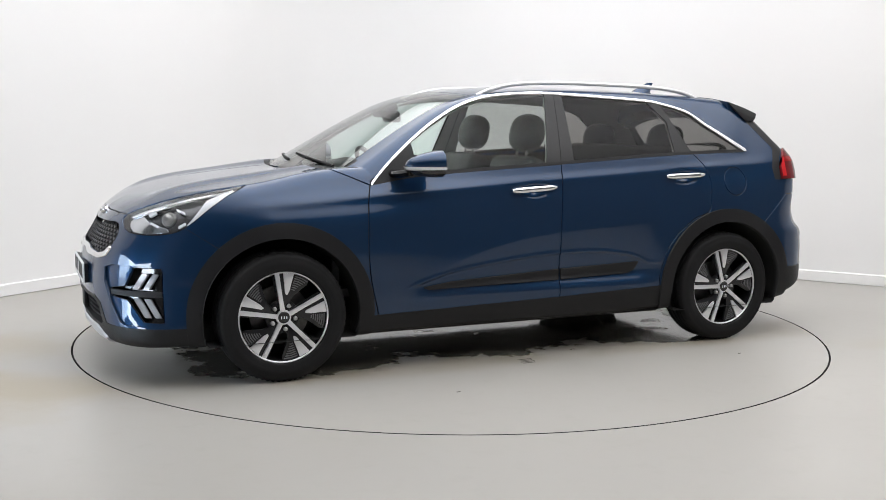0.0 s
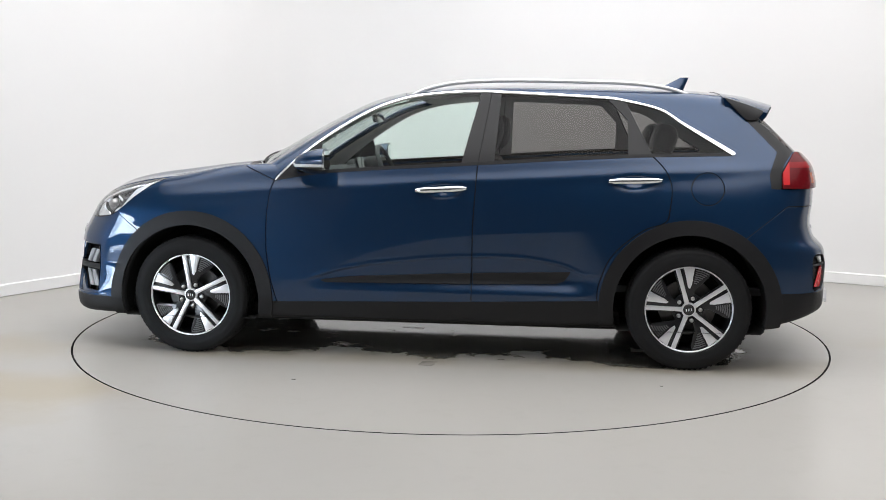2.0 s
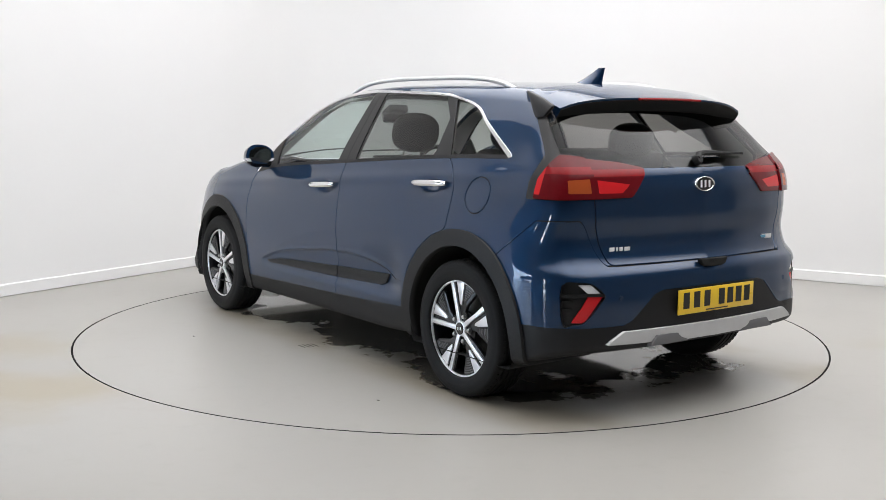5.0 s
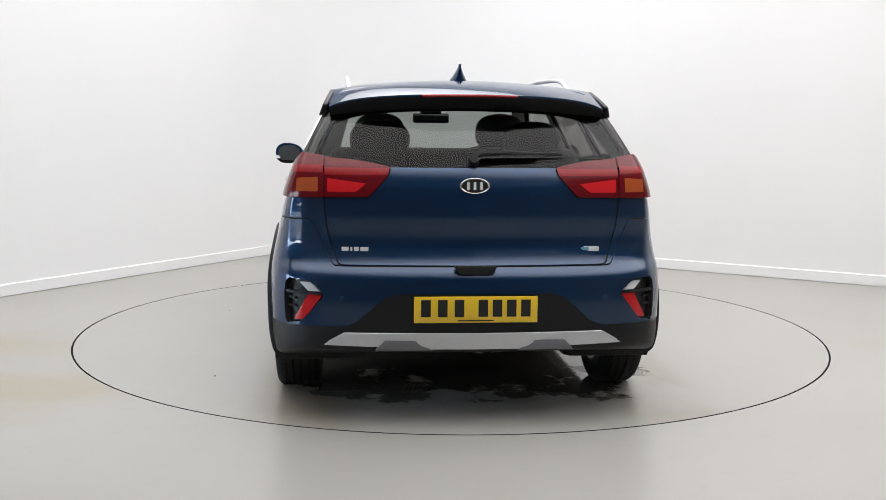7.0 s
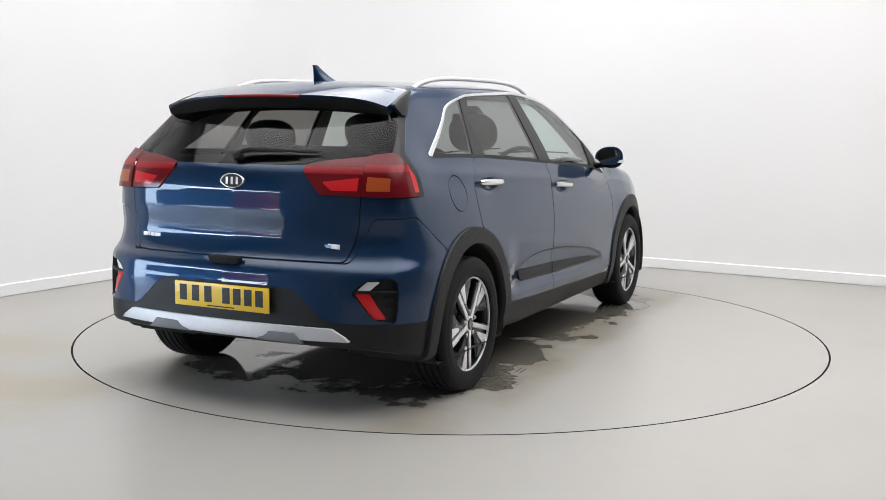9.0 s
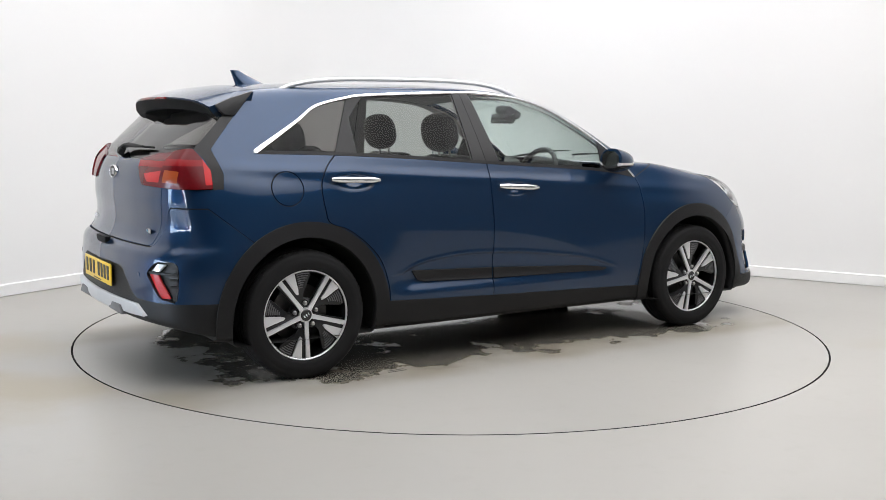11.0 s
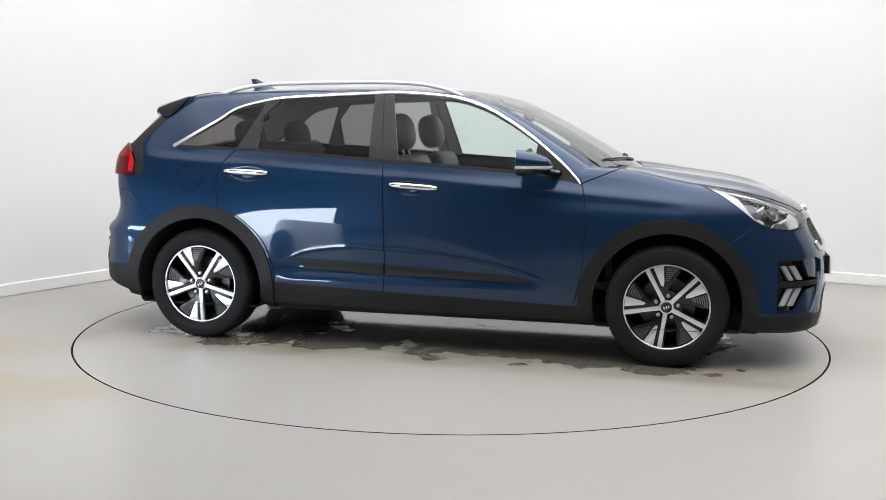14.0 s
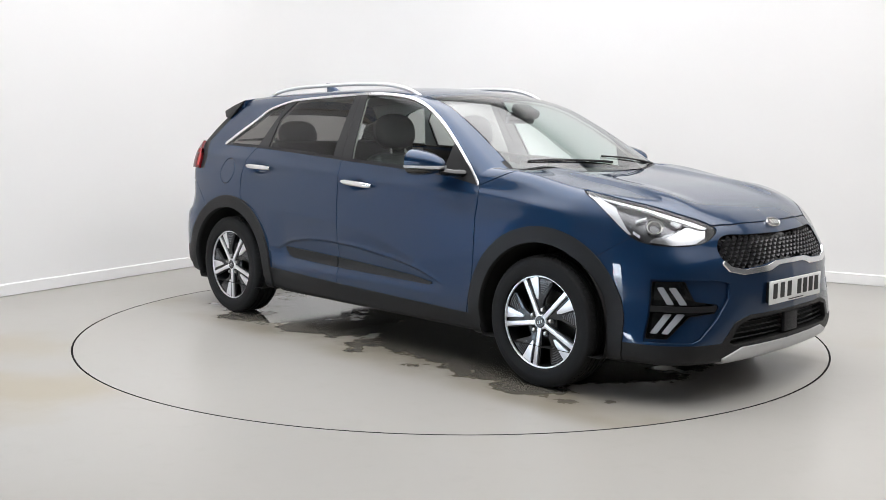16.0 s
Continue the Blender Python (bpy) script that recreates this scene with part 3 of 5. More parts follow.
def half_shell(h=0.0125):
    """The left half of the body's skin as triangles (surface nets, then settled onto the surface)."""
    lo, hi = np.array([-2.26, -h * 1.5, 0.12]), np.array([2.34, 0.98, 1.60])
    n = np.ceil((hi - lo) / h).astype(int) + 1
    ax = [lo[a] + h * np.arange(n[a]) for a in range(3)]
    grid = np.stack(np.meshgrid(*ax, indexing="ij"), -1)
    f = body_field(grid.reshape(-1, 3)).reshape(n)
    neg = f < 0
    c = sum(neg[i:n[0] - 1 + i, j:n[1] - 1 + j, k:n[2] - 1 + k].astype(int) for i in (0, 1) for j in (0, 1) for k in (0, 1))
    mixed = (c > 0) & (c < 8)
    index = -np.ones(mixed.shape, int)
    cells = np.argwhere(mixed)
    index[mixed] = np.arange(len(cells))
    total, count = np.zeros((len(cells), 3)), np.zeros(len(cells))
    corners = [(i, j, k) for i in (0, 1) for j in (0, 1) for k in (0, 1)]
    for a in range(8):
        for b in range(a + 1, 8):
            ca, cb = np.array(corners[a]), np.array(corners[b])
            if np.abs(ca - cb).sum() != 1:
                continue
            fa, fb = f[tuple((cells + ca).T)], f[tuple((cells + cb).T)]
            m = (fa < 0) != (fb < 0)
            t = np.where(m, fa / np.where(m, fa - fb, 1), 0)[:, None]
            total += np.where(m[:, None], cells + ca + t * (cb - ca), 0)
            count += m
    verts = lo + h * total / count[:, None]
    quads = []
    for a in range(3):
        b, c2 = (a + 1) % 3, (a + 2) % 3
        sl = [slice(1, m - 1) for m in n]
        sl[a] = slice(0, n[a] - 1)
        s2 = list(sl)
        s2[a] = slice(1, n[a])
        base = np.argwhere(neg[tuple(sl)] != neg[tuple(s2)])
        off = np.array([1, 1, 1])
        off[a] = 0
        base = base + off
        eb, ec = np.zeros(3, int), np.zeros(3, int)
        eb[b], ec[c2] = 1, 1
        q = np.stack([index[tuple((base - d).T)] for d in (eb * 0, eb, eb + ec, ec)], 1)
        flip = ~neg[tuple(base.T)]
        q[flip] = q[flip][:, ::-1]
        quads.append(q)
    quads = np.concatenate(quads)
    quads = quads[(quads >= 0).all(1)]
    verts = settle(verts, 4)
    d1 = np.linalg.norm(verts[quads[:, 0]] - verts[quads[:, 2]], axis=1)
    d2 = np.linalg.norm(verts[quads[:, 1]] - verts[quads[:, 3]], axis=1)
    s = d1 <= d2
    tris = np.concatenate([quads[s][:, [0, 1, 2]], quads[s][:, [0, 2, 3]], quads[~s][:, [0, 1, 3]], quads[~s][:, [1, 2, 3]]])
    v = verts
    # keep y >= 0
    keep, _ = cut((v, tris), -v[:, 1], settled=False)
    kv = keep[0].copy()
    kv[kv[:, 1] < 1e-6, 1] = 0.0
    return kv, keep[1]


def cut(piece, f, settled=True):
    """Splits a piece along f = 0: (where f < 0, where f > 0)."""
    v, t = piece
    if len(t) == 0:
        return (v, t), (v, t)
    f = np.where(np.abs(f) < 1e-7, 1e-7, f)
    s = f[t] < 0
    k = s.sum(1)
    allin, allout = t[k == 3], t[k == 0]
    cross = t[(k == 1) | (k == 2)]
    new_pts, cache = [], {}

    def mid(a, b):
        key = (a, b) if a < b else (b, a)
        if key not in cache:
            i, j = key
            u = f[i] / (f[i] - f[j])
            cache[key] = len(v) + len(new_pts)
            new_pts.append(v[i] + u * (v[j] - v[i]))
        return cache[key]
    ins, outs = [], []
    for tri in cross.tolist():
        sg = [f[i] < 0 for i in tri]
        lone = sg.index(True) if sum(sg) == 1 else sg.index(False)
        a, b, c = tri[lone], tri[(lone + 1) % 3], tri[(lone + 2) % 3]
        ab, ac = mid(a, b), mid(a, c)
        one, two = [(a, ab, ac)], [(ab, b, c), (ab, c, ac)]
        (ins if sg[lone] else outs).extend(one)
        (outs if sg[lone] else ins).extend(two)
    vv = v
    if new_pts:
        npt = np.array(new_pts)
        if settled:
            keep_y = npt[:, 1].copy()
            npt = settle(npt, 2)
            zero = keep_y < 1e-6
            npt[zero, 1] = 0.0
        vv = np.concatenate([v, npt])

    def pack(tt):
        if not len(tt):
            return np.zeros((0, 3)), np.zeros((0, 3), int)
        used, inv = np.unique(tt, return_inverse=True)
        return vv[used], inv.reshape(-1, 3)
    ti = np.concatenate([allin, np.array(ins, int).reshape(-1, 3)])
    to = np.concatenate([allout, np.array(outs, int).reshape(-1, 3)])
    return pack(ti), pack(to)


def outline(points, p, round_by=0.0):
    """Signed distance of 2D points p to a closed outline (below zero inside)."""
    a = np.array(points, float)
    b = np.roll(a, -1, axis=0)
    best = np.full(len(p), 1e9)
    inside = np.zeros(len(p), bool)
    for (ax, az), (bx, bz) in zip(a, b):
        ex, ez = bx - ax, bz - az
        wx, wz = p[:, 0] - ax, p[:, 1] - az
        u = np.clip((wx * ex + wz * ez) / (ex * ex + ez * ez + 1e-12), 0, 1)
        best = np.minimum(best, np.hypot(wx - u * ex, wz - u * ez))
        if bz != az:
            cond = (az > p[:, 1]) != (bz > p[:, 1])
            inside ^= cond & (p[:, 0] < ex * (p[:, 1] - az) / (bz - az) + ax)
    return np.where(inside, -best, best) - round_by


def smooth_line(points, n=8, closed=False):
    """More points along a smooth line through the given ones."""
    pts = [np.array(q, float) for q in points]
    m = len(pts)
    out = []
    for i in range(m if closed else m - 1):
        p0 = pts[(i - 1) % m] if closed or i > 0 else pts[i]
        p1, p2 = pts[i], pts[(i + 1) % m]
        p3 = pts[(i + 2) % m] if closed or i + 2 < m else p2
        for u in np.linspace(0, 1, n, endpoint=False):
            out.append(0.5 * ((2 * p1) + (p2 - p0) * u + (2 * p0 - 5 * p1 + 4 * p2 - p3) * u * u + (3 * p1 - p0 - 3 * p2 + p3) * u ** 3))
    if not closed:
        out.append(pts[-1])
    return out


def xz(v):
    return v[:, [0, 2]]


def yz(v):
    return v[:, [1, 2]]


GAPW = 0.0038


def finer(piece, times=1):
    """Splits every triangle in four, on the surface."""
    v, t = piece
    for _ in range(times):
        e = np.sort(np.concatenate([t[:, [0, 1]], t[:, [1, 2]], t[:, [2, 0]]]), axis=1)
        u, inv = np.unique(e, axis=0, return_inverse=True)
        inv = inv.reshape(3, -1)
        m = (v[u[:, 0]] + v[u[:, 1]]) / 2
        zero = m[:, 1] < 1e-6
        m = settle(m, 2)
        m[zero, 1] = 0.0
        a, b, c = inv + len(v)
        v = np.concatenate([v, m])
        t = np.concatenate([np.stack(q, 1) for q in ((t[:, 0], a, c), (a, t[:, 1], b), (c, b, t[:, 2]), (a, b, c))])
    return v, t


class Skin:
    """The body's skin, from which panels are cut one after another."""

    def __init__(self, piece):
        self.rest = piece
        self.seals = []

    def take(self, field, gap=GAPW):
        v, t = self.rest
        if gap:
            inner, outer = cut(self.rest, field(v) + gap)
            strip, self.rest = cut(outer, field(outer[0]) - gap)
            self.seals.append(strip)
        else:
            inner, self.rest = cut(self.rest, field(v))
        return inner


def mirror_piece(piece):
    v, t = piece
    return v * np.array([1, -1, 1]), t[:, ::-1]


def both_sides(piece):
    """A piece that crosses the middle: the half and its mirror image, welded at y = 0."""
    v, t = piece
    mv, mt = mirror_piece(piece)
    on = v[:, 1] < 1e-6
    ids = np.empty(len(v), int)
    ids[on] = np.where(on)[0]
    ids[~on] = len(v) + np.arange((~on).sum())
    return np.concatenate([v, mv[~on]]), np.concatenate([t, ids[mt]])


def joined(*pieces):
    vs, ts, n = [], [], 0
    for v, t in pieces:
        vs.append(v)
        ts.append(t + n)
        n += len(v)
    return np.concatenate(vs), np.concatenate(ts)


def sheet(name, piece, material, parent, label="", lift=0.0, depth=0.014, back=True):
    """Links a piece of skin: pushed out by lift, with turned-in rims of that depth."""
    v, t = piece
    n = normals_of(v)
    outer = v + n * lift
    verts, norms, faces = [outer], [n], [t]
    edges = {}
    for a, b, c in t.tolist():
        for e in ((a, b), (b, c), (c, a)):
            edges[e] = edges.get(e, 0) + 1
    rim = [e for e in edges if (e[1], e[0]) not in edges]
    if depth and rim:
        ids = sorted({i for e in rim for i in e})
        pos = {i: k for k, i in enumerate(ids)}
        base = len(v)
        m = len(ids)
        # rim normals point along the sheet, away from it
        side = np.zeros((m, 3))
        for a, b in rim:
            d = np.cross(v[b] - v[a], n[a])
            d /= max(np.linalg.norm(d), 1e-9)
            side[pos[a]] += d
            side[pos[b]] += d
        side /= np.maximum(np.linalg.norm(side, axis=1), 1e-9)[:, None]
        lip = 0.0010
        top = outer[ids] - n[ids] * lip + side * lip * 0.8
        low = outer[ids] - n[ids] * depth + side * lip * 0.8
        mixn = n[ids] + side
        mixn /= np.maximum(np.linalg.norm(mixn, axis=1), 1e-9)[:, None]
        verts += [top, low]
        norms += [mixn, side]
        rf = []
        for a, b in rim:
            i, j = pos[a], pos[b]
            rf += [(b, a, base + i), (b, base + i, base + j), (base + j, base + i, base + m + i), (base + j, base + m + i, base + m + j)]
        faces.append(np.array(rf, int))
    V_, N_, F_ = np.concatenate(verts), np.concatenate(norms), np.concatenate(faces)
    return mesh_ob(name, V_, F_.tolist(), material, parent, label, smooth=True, normals=N_)


def inner_sheet(name, piece, material, parent, label="", by=0.03):
    """Lining: the same skin further in, facing the cabin."""
    v, t = piece
    n = normals_of(v)
    return mesh_ob(name, v - n * by, t[:, ::-1].tolist(), material, parent, label, smooth=True, normals=-n)

# ---------------------------------------------------------------- the car
car = new("car")
tagged(car, "dark blue metallic compact crossover car with black wheel-arch cladding", "car")

WHEEL_R = 0.326
RIM_K = 1.068              # rim against its first drawing
AXLES = (1.352, -1.352)
ARCH_IN, ARCH_OUT, HUB_Z = 0.392, 0.468, 0.322

DLO_TOP = smooth_line([(0.885, 0.955), (0.865, 0.985), (0.77, 1.078), (0.626, 1.193), (0.475, 1.293), (0.325, 1.372), (0.175, 1.421), (0.03, 1.443), (-0.15, 1.455),
                       (-0.29, 1.455), (-0.58, 1.443), (-0.88, 1.427), (-1.0, 1.412), (-1.19, 1.365), (-1.31, 1.290), (-1.44, 1.215), (-1.565, 1.142), (-1.575, 1.13)], 5)
DLO_LOW = smooth_line([(-1.55, 1.122), (-1.145, 1.112), (-0.723, 1.091), (-0.241, 1.060), (0.541, 1.010), (0.86, 0.965)], 5)
DLO = DLO_TOP + DLO_LOW
FRONT_DOOR = smooth_line([(0.875, 0.985), (0.903, 0.879), (0.914, 0.668), (0.901, 0.486), (0.858, 0.299)], 5) + [(-0.210, 0.322), (-0.213, 0.737), (-0.232, 1.062), (-0.235, 1.09), (0.85, 1.0)]
REAR_DOOR = [(-0.210, 0.322), (-0.213, 0.737), (-0.232, 1.062), (-0.235, 1.10), (-1.145, 1.13)] + smooth_line([
    (-1.147, 1.115), (-1.213, 1.045), (-1.247, 0.956), (-1.238, 0.84), (-1.214, 0.775), (-1.10, 0.73), (-0.95, 0.60), (-0.885, 0.45), (-0.875, 0.352)], 5)
HEAD = [(1.50, 0.970)] + smooth_line([(1.68, 0.940), (1.83, 0.905), (1.97, 0.853), (2.042, 0.808), (2.056, 0.772), (2.042, 0.742), (1.975, 0.733), (1.87, 0.744), (1.80, 0.775), (1.69, 0.86), (1.60, 0.922)], 4)
BONNET = [(1.17, -0.2), (1.17, 0.0), (1.145, 0.3), (1.10, 0.52), (1.075, 0.66), (1.10, 0.715), (1.3, 0.728), (1.5, 0.725), (1.68, 0.712), (1.83, 0.650), (1.97, 0.573), (2.028, 0.47), (2.058, 0.33), (2.075, 0.16), (2.080, 0.0), (2.08, -0.2)]
GRILLE = [(-0.2, 0.770)] + smooth_line([(0.0, 0.770), (0.28, 0.774), (0.40, 0.778), (0.462, 0.760), (0.495, 0.705), (0.47, 0.648), (0.40, 0.628), (0.25, 0.634), (0.15, 0.648), (0.0, 0.650)], 4) + [(-0.2, 0.650)]
CHIN = [(-0.2, 0.647), (0.0, 0.647), (0.145, 0.645), (0.215, 0.630), (0.38, 0.622), (0.458, 0.636), (0.490, 0.668), (0.502, 0.655), (0.475, 0.618), (0.39, 0.600), (0.20, 0.606), (0.13, 0.626), (0.0, 0.628), (-0.2, 0.628)]
INTAKE = [(-0.2, 0.398), (0.0, 0.398), (0.35, 0.397), (0.43, 0.375), (0.49, 0.295), (0.45, 0.278), (0.0, 0.286), (-0.2, 0.286)]
SURROUND = [(-0.2, 0.414), (0.0, 0.414), (0.36, 0.413), (0.455, 0.388), (0.545, 0.285), (0.56, 0.10), (-0.2, 0.10)]
SKID_F = [(-0.2, 0.262), (0.0, 0.262), (0.40, 0.266), (0.52, 0.225), (0.47, 0.18), (-0.2, 0.15)]
FOG = [(1.925, 0.572), (2.035, 0.574), (2.070, 0.487), (2.128, 0.470), (2.126, 0.443), (2.062, 0.430), (2.004, 0.333), (1.925, 0.330)]
PILLAR_C = [(-1.750, 0.957), (-1.742, 1.03), (-1.784, 1.146), (-1.633, 1.309), (-1.70, 1.335), (-1.690, 1.309), (-1.864, 1.146), (-1.82, 1.09), (-1.803, 1.03), (-1.802, 0.955)]
LAMP_OUT = [(0.88, 0.955), (0.88, 1.036), (0.830, 1.090), (0.720, 1.141), (0.632, 1.129), (0.632, 0.961)]
LAMP_IN = [(0.634, 0.961), (0.445, 0.965), (0.362, 1.055), (0.352, 1.089), (0.475, 1.113), (0.634, 1.129)]
GATE = [(-0.2, 0.678), (0.0, 0.678), (0.560, 0.679), (0.578, 0.690), (0.597, 0.743), (0.624, 0.84), (0.634, 0.96), (0.634, 1.15), (-0.2, 1.15)]
REFLECT = smooth_line([(0.800, 0.605), (0.735, 0.617), (0.690, 0.610), (0.637, 0.563), (0.660, 0.525), (0.725, 0.448), (0.765, 0.438), (0.800, 0.440)], 3, True)
CLAD_R = [(-0.2, 0.567), (0.0, 0.567), (0.330, 0.566), (0.380, 0.550), (0.500, 0.445), (0.545, 0.427), (0.95, 0.421), (0.95, 0.0), (-0.2, 0.0)]
SKID_R = [(-0.2, 0.402), (0.0, 0.402), (0.550, 0.402), (0.640, 0.350), (0.400, 0.346), (0.36, 0.338), (-0.2, 0.338)]


def arch(v, cx, r):
    return np.hypot(v[:, 0] - cx, v[:, 2] - HUB_Z) - r


def sided(f, limit=0.40):
    """Holds a cut to the car's flank."""
    return lambda v: np.maximum(f(v), limit - v[:, 1])


def nosed(pts, x0=1.8):
    return lambda v: np.maximum(outline(pts, yz(v)), x0 - v[:, 0])


def tailed(pts, x0=-1.7):
    return lambda v: np.maximum(outline(pts, yz(v)), v[:, 0] - x0)


skin = Skin(half_shell())
P = {}
for cx in AXLES:
    skin.take(sided(lambda v: arch(v, cx, ARCH_IN), 0.45), gap=0)
for nm, cx in (("arch_front", AXLES[0]), ("arch_rear", AXLES[1])):
    P[nm] = skin.take(sided(lambda v: arch(v, cx, ARCH_OUT), 0.45), gap=0.001)

# glasshouse
P["dlo"] = skin.take(sided(lambda v: outline(DLO, xz(v))), gap=0)
P["windscreen"] = skin.take(lambda v: np.maximum.reduce([
    v[:, 1] - (0.640 - 0.30 * (v[:, 2] - 1.04)), v[:, 0] - 1.165 + 0.16 * (v[:, 1] / 0.6) ** 2, 0.250 - 0.07 * (v[:, 1] / 0.6) ** 2 - v[:, 0], 1.0 - v[:, 2]]), gap=0.003)
P["pillar_c"] = skin.take(sided(lambda v: outline(PILLAR_C, xz(v)), 0.55), gap=0.001)
P["lamp_out"] = skin.take(lambda v: np.maximum(outline(LAMP_OUT, yz(v)), v[:, 0] + 1.803 + 0.62 * np.maximum(v[:, 2] - 1.04, 0)), gap=0.002)
P["lamp_in"] = skin.take(tailed(LAMP_IN), gap=0.002)
P["rear_glass"] = skin.take(lambda v: np.maximum.reduce([
    v[:, 1] - 0.74, v[:, 0] + 1.615, v[:, 0] + 1.862 - 1.05 * (v[:, 2] - 1.142), 1.091 + 0.16 * np.maximum(v[:, 1] - 0.354, 0) - v[:, 2], v[:, 2] - 1.46]), gap=0.002)
P["gate"] = skin.take(tailed(GATE))
# front face
P["headlamp"] = skin.take(sided(lambda v: outline(HEAD, xz(v)), 0.3), gap=0.002)
P["bonnet"] = skin.take(lambda v: np.maximum.reduce([outline(BONNET, v[:, :2]), 0.78 - v[:, 2], v[:, 2] - 1.2]))
P["cowl"] = skin.take(lambda v: np.maximum.reduce([v[:, 1] - 0.66, v[:, 0] - 1.25, 0.90 - v[:, 0], 0.98 - v[:, 2], v[:, 2] - 1.12]), gap=0)
P["grille"] = skin.take(nosed(GRILLE), gap=0.001)
P["chin"] = skin.take(nosed(CHIN), gap=0.0005)
P["fog"] = skin.take(sided(lambda v: outline(FOG, xz(v), 0.006), 0.4), gap=0.001)
SCOOP_F = [(1.916, 0.586), (2.120, 0.582), (2.146, 0.566), (2.150, 0.50), (2.132, 0.40), (2.106, 0.322), (2.09, 0.312), (1.916, 0.312)]
P["lamp_scoop"] = skin.take(sided(lambda v: outline(SCOOP_F, xz(v), 0.004), 0.4), gap=0)
P["intake"] = skin.take(nosed(INTAKE), gap=0.0005)
P["skid_front"] = skin.take(nosed(SKID_F, 1.9), gap=0.001)
P["valance"] = skin.take(lambda v: np.maximum(np.minimum(v[:, 2] - 0.296, outline(SURROUND, yz(v))), 1.5 - v[:, 0]), gap=0.001)
P["front_bumper"] = skin.take(lambda v: np.maximum(np.maximum(1.640 + 1.5 * np.maximum(v[:, 2] - 0.66, 0) - v[:, 0], 1.5 - v[:, 0]), v[:, 2] - 0.9))
# tail
P["reflector"] = skin.take(tailed(REFLECT, -1.925), gap=0.001)
P["skid_rear"] = skin.take(tailed(SKID_R, -1.9), gap=0.001)
P["clad_rear"] = skin.take(tailed(CLAD_R, -1.6), gap=0.001)
P["rear_bumper"] = skin.take(lambda v: np.maximum(v[:, 2] - np.minimum(0.678 + 0.19 * step(v[:, 1], 0.585, 0.70), 0.69 + 0.80 * (-v[:, 0] - 1.61)), v[:, 0] + 1.55))
# flanks
P["sill"] = skin.take(lambda v: np.maximum.reduce([v[:, 2] - (0.331 - 0.029 * (v[:, 0] + 0.21) / 1.07 * (v[:, 0] > -0.21) - 0.036 * (v[:, 0] + 0.21) * (v[:, 0] < -0.21)), np.abs(v[:, 0]) - 1.1]), gap=0.001)
P["front_door"] = skin.take(sided(lambda v: outline(FRONT_DOOR, xz(v))))
P["rear_door"] = skin.take(sided(lambda v: outline(REAR_DOOR, xz(v))))
P["fuel_door"] = skin.take(sided(lambda v: np.hypot(v[:, 0] + 1.430, v[:, 2] - 0.952) - 0.083))
P["fender"] = skin.take(lambda v: np.maximum.reduce([0.86 - v[:, 0], (v[:, 2] - 0.962) - 0.42 * (v[:, 0] - 0.88), v[:, 2] - 1.08, 0.40 - v[:, 1]]))
P["roof"] = skin.take(lambda v: np.maximum.reduce([v[:, 1] - 0.525, v[:, 0] - 0.5, -1.508 - v[:, 0], 1.30 - v[:, 2]]), gap=0.003)
P["tail_top"] = skin.take(lambda v: np.maximum.reduce([v[:, 0] + 1.512 - 0.9 * np.minimum(v[:, 2] - 1.44, 0), 1.32 - v[:, 2], v[:, 1] - 0.64]), gap=0.002)

# the side glass and its trim
P["dlo"] = finer(P["dlo"])
for nm, k in (("headlamp", 2), ("fog", 1), ("reflector", 2), ("front_door", 1), ("rear_door", 1), ("lamp_out", 1), ("lamp_in", 1)):
    P[nm] = finer(P[nm], k)
glass = Skin(P["dlo"])


def near_line(points, v, width):
    a = np.array(points)
    best = np.full(len(v), 1e9)
    for p, q in zip(a, a[1:]):
        e = q - p
        w = xz(v) - p
        u = np.clip((w @ e) / (e @ e), 0, 1)
        best = np.minimum(best, np.hypot(w[:, 0] - u * e[0], w[:, 1] - u * e[1]))
    return best - width


P["chrome"] = glass.take(lambda v: near_line(DLO_TOP, v, 0.0088 + 0.011 * step(-v[:, 0], 1.2, 1.6)), gap=0)
P["belt"] = glass.take(lambda v: near_line(DLO_LOW, v, 0.016), gap=0)
P["sail"] = glass.take(lambda v: 0.615 + 0.10 * (v[:, 2] - 1.0) - v[:, 0], gap=0)
P["window_front"] = glass.take(lambda v: -0.145 - 0.085 * (v[:, 2] - 1.07) / 0.37 - v[:, 0], gap=0)
P["post_front"] = glass.take(lambda v: -0.233 - 0.057 * (v[:, 2] - 1.06) / 0.395 - v[:, 0], gap=0.002)
P["post_rear"] = glass.take(lambda v: -0.318 - 0.022 * (v[:, 2] - 1.07) / 0.37 - v[:, 0], gap=0)
P["window_rear"] = glass.take(lambda v: np.maximum(-1.022 - v[:, 0], (-0.905 - v[:, 0]) + 0.96 * (v[:, 2] - 1.425)), gap=0)
P["post_quarter"] = glass.take(lambda v: -1.008 + 0.49 * (v[:, 2] - 1.405) - v[:, 0], gap=0.002)
P["window_quarter"] = glass.rest
seals = joined(*[s for s in skin.seals + glass.seals if len(s[1])])


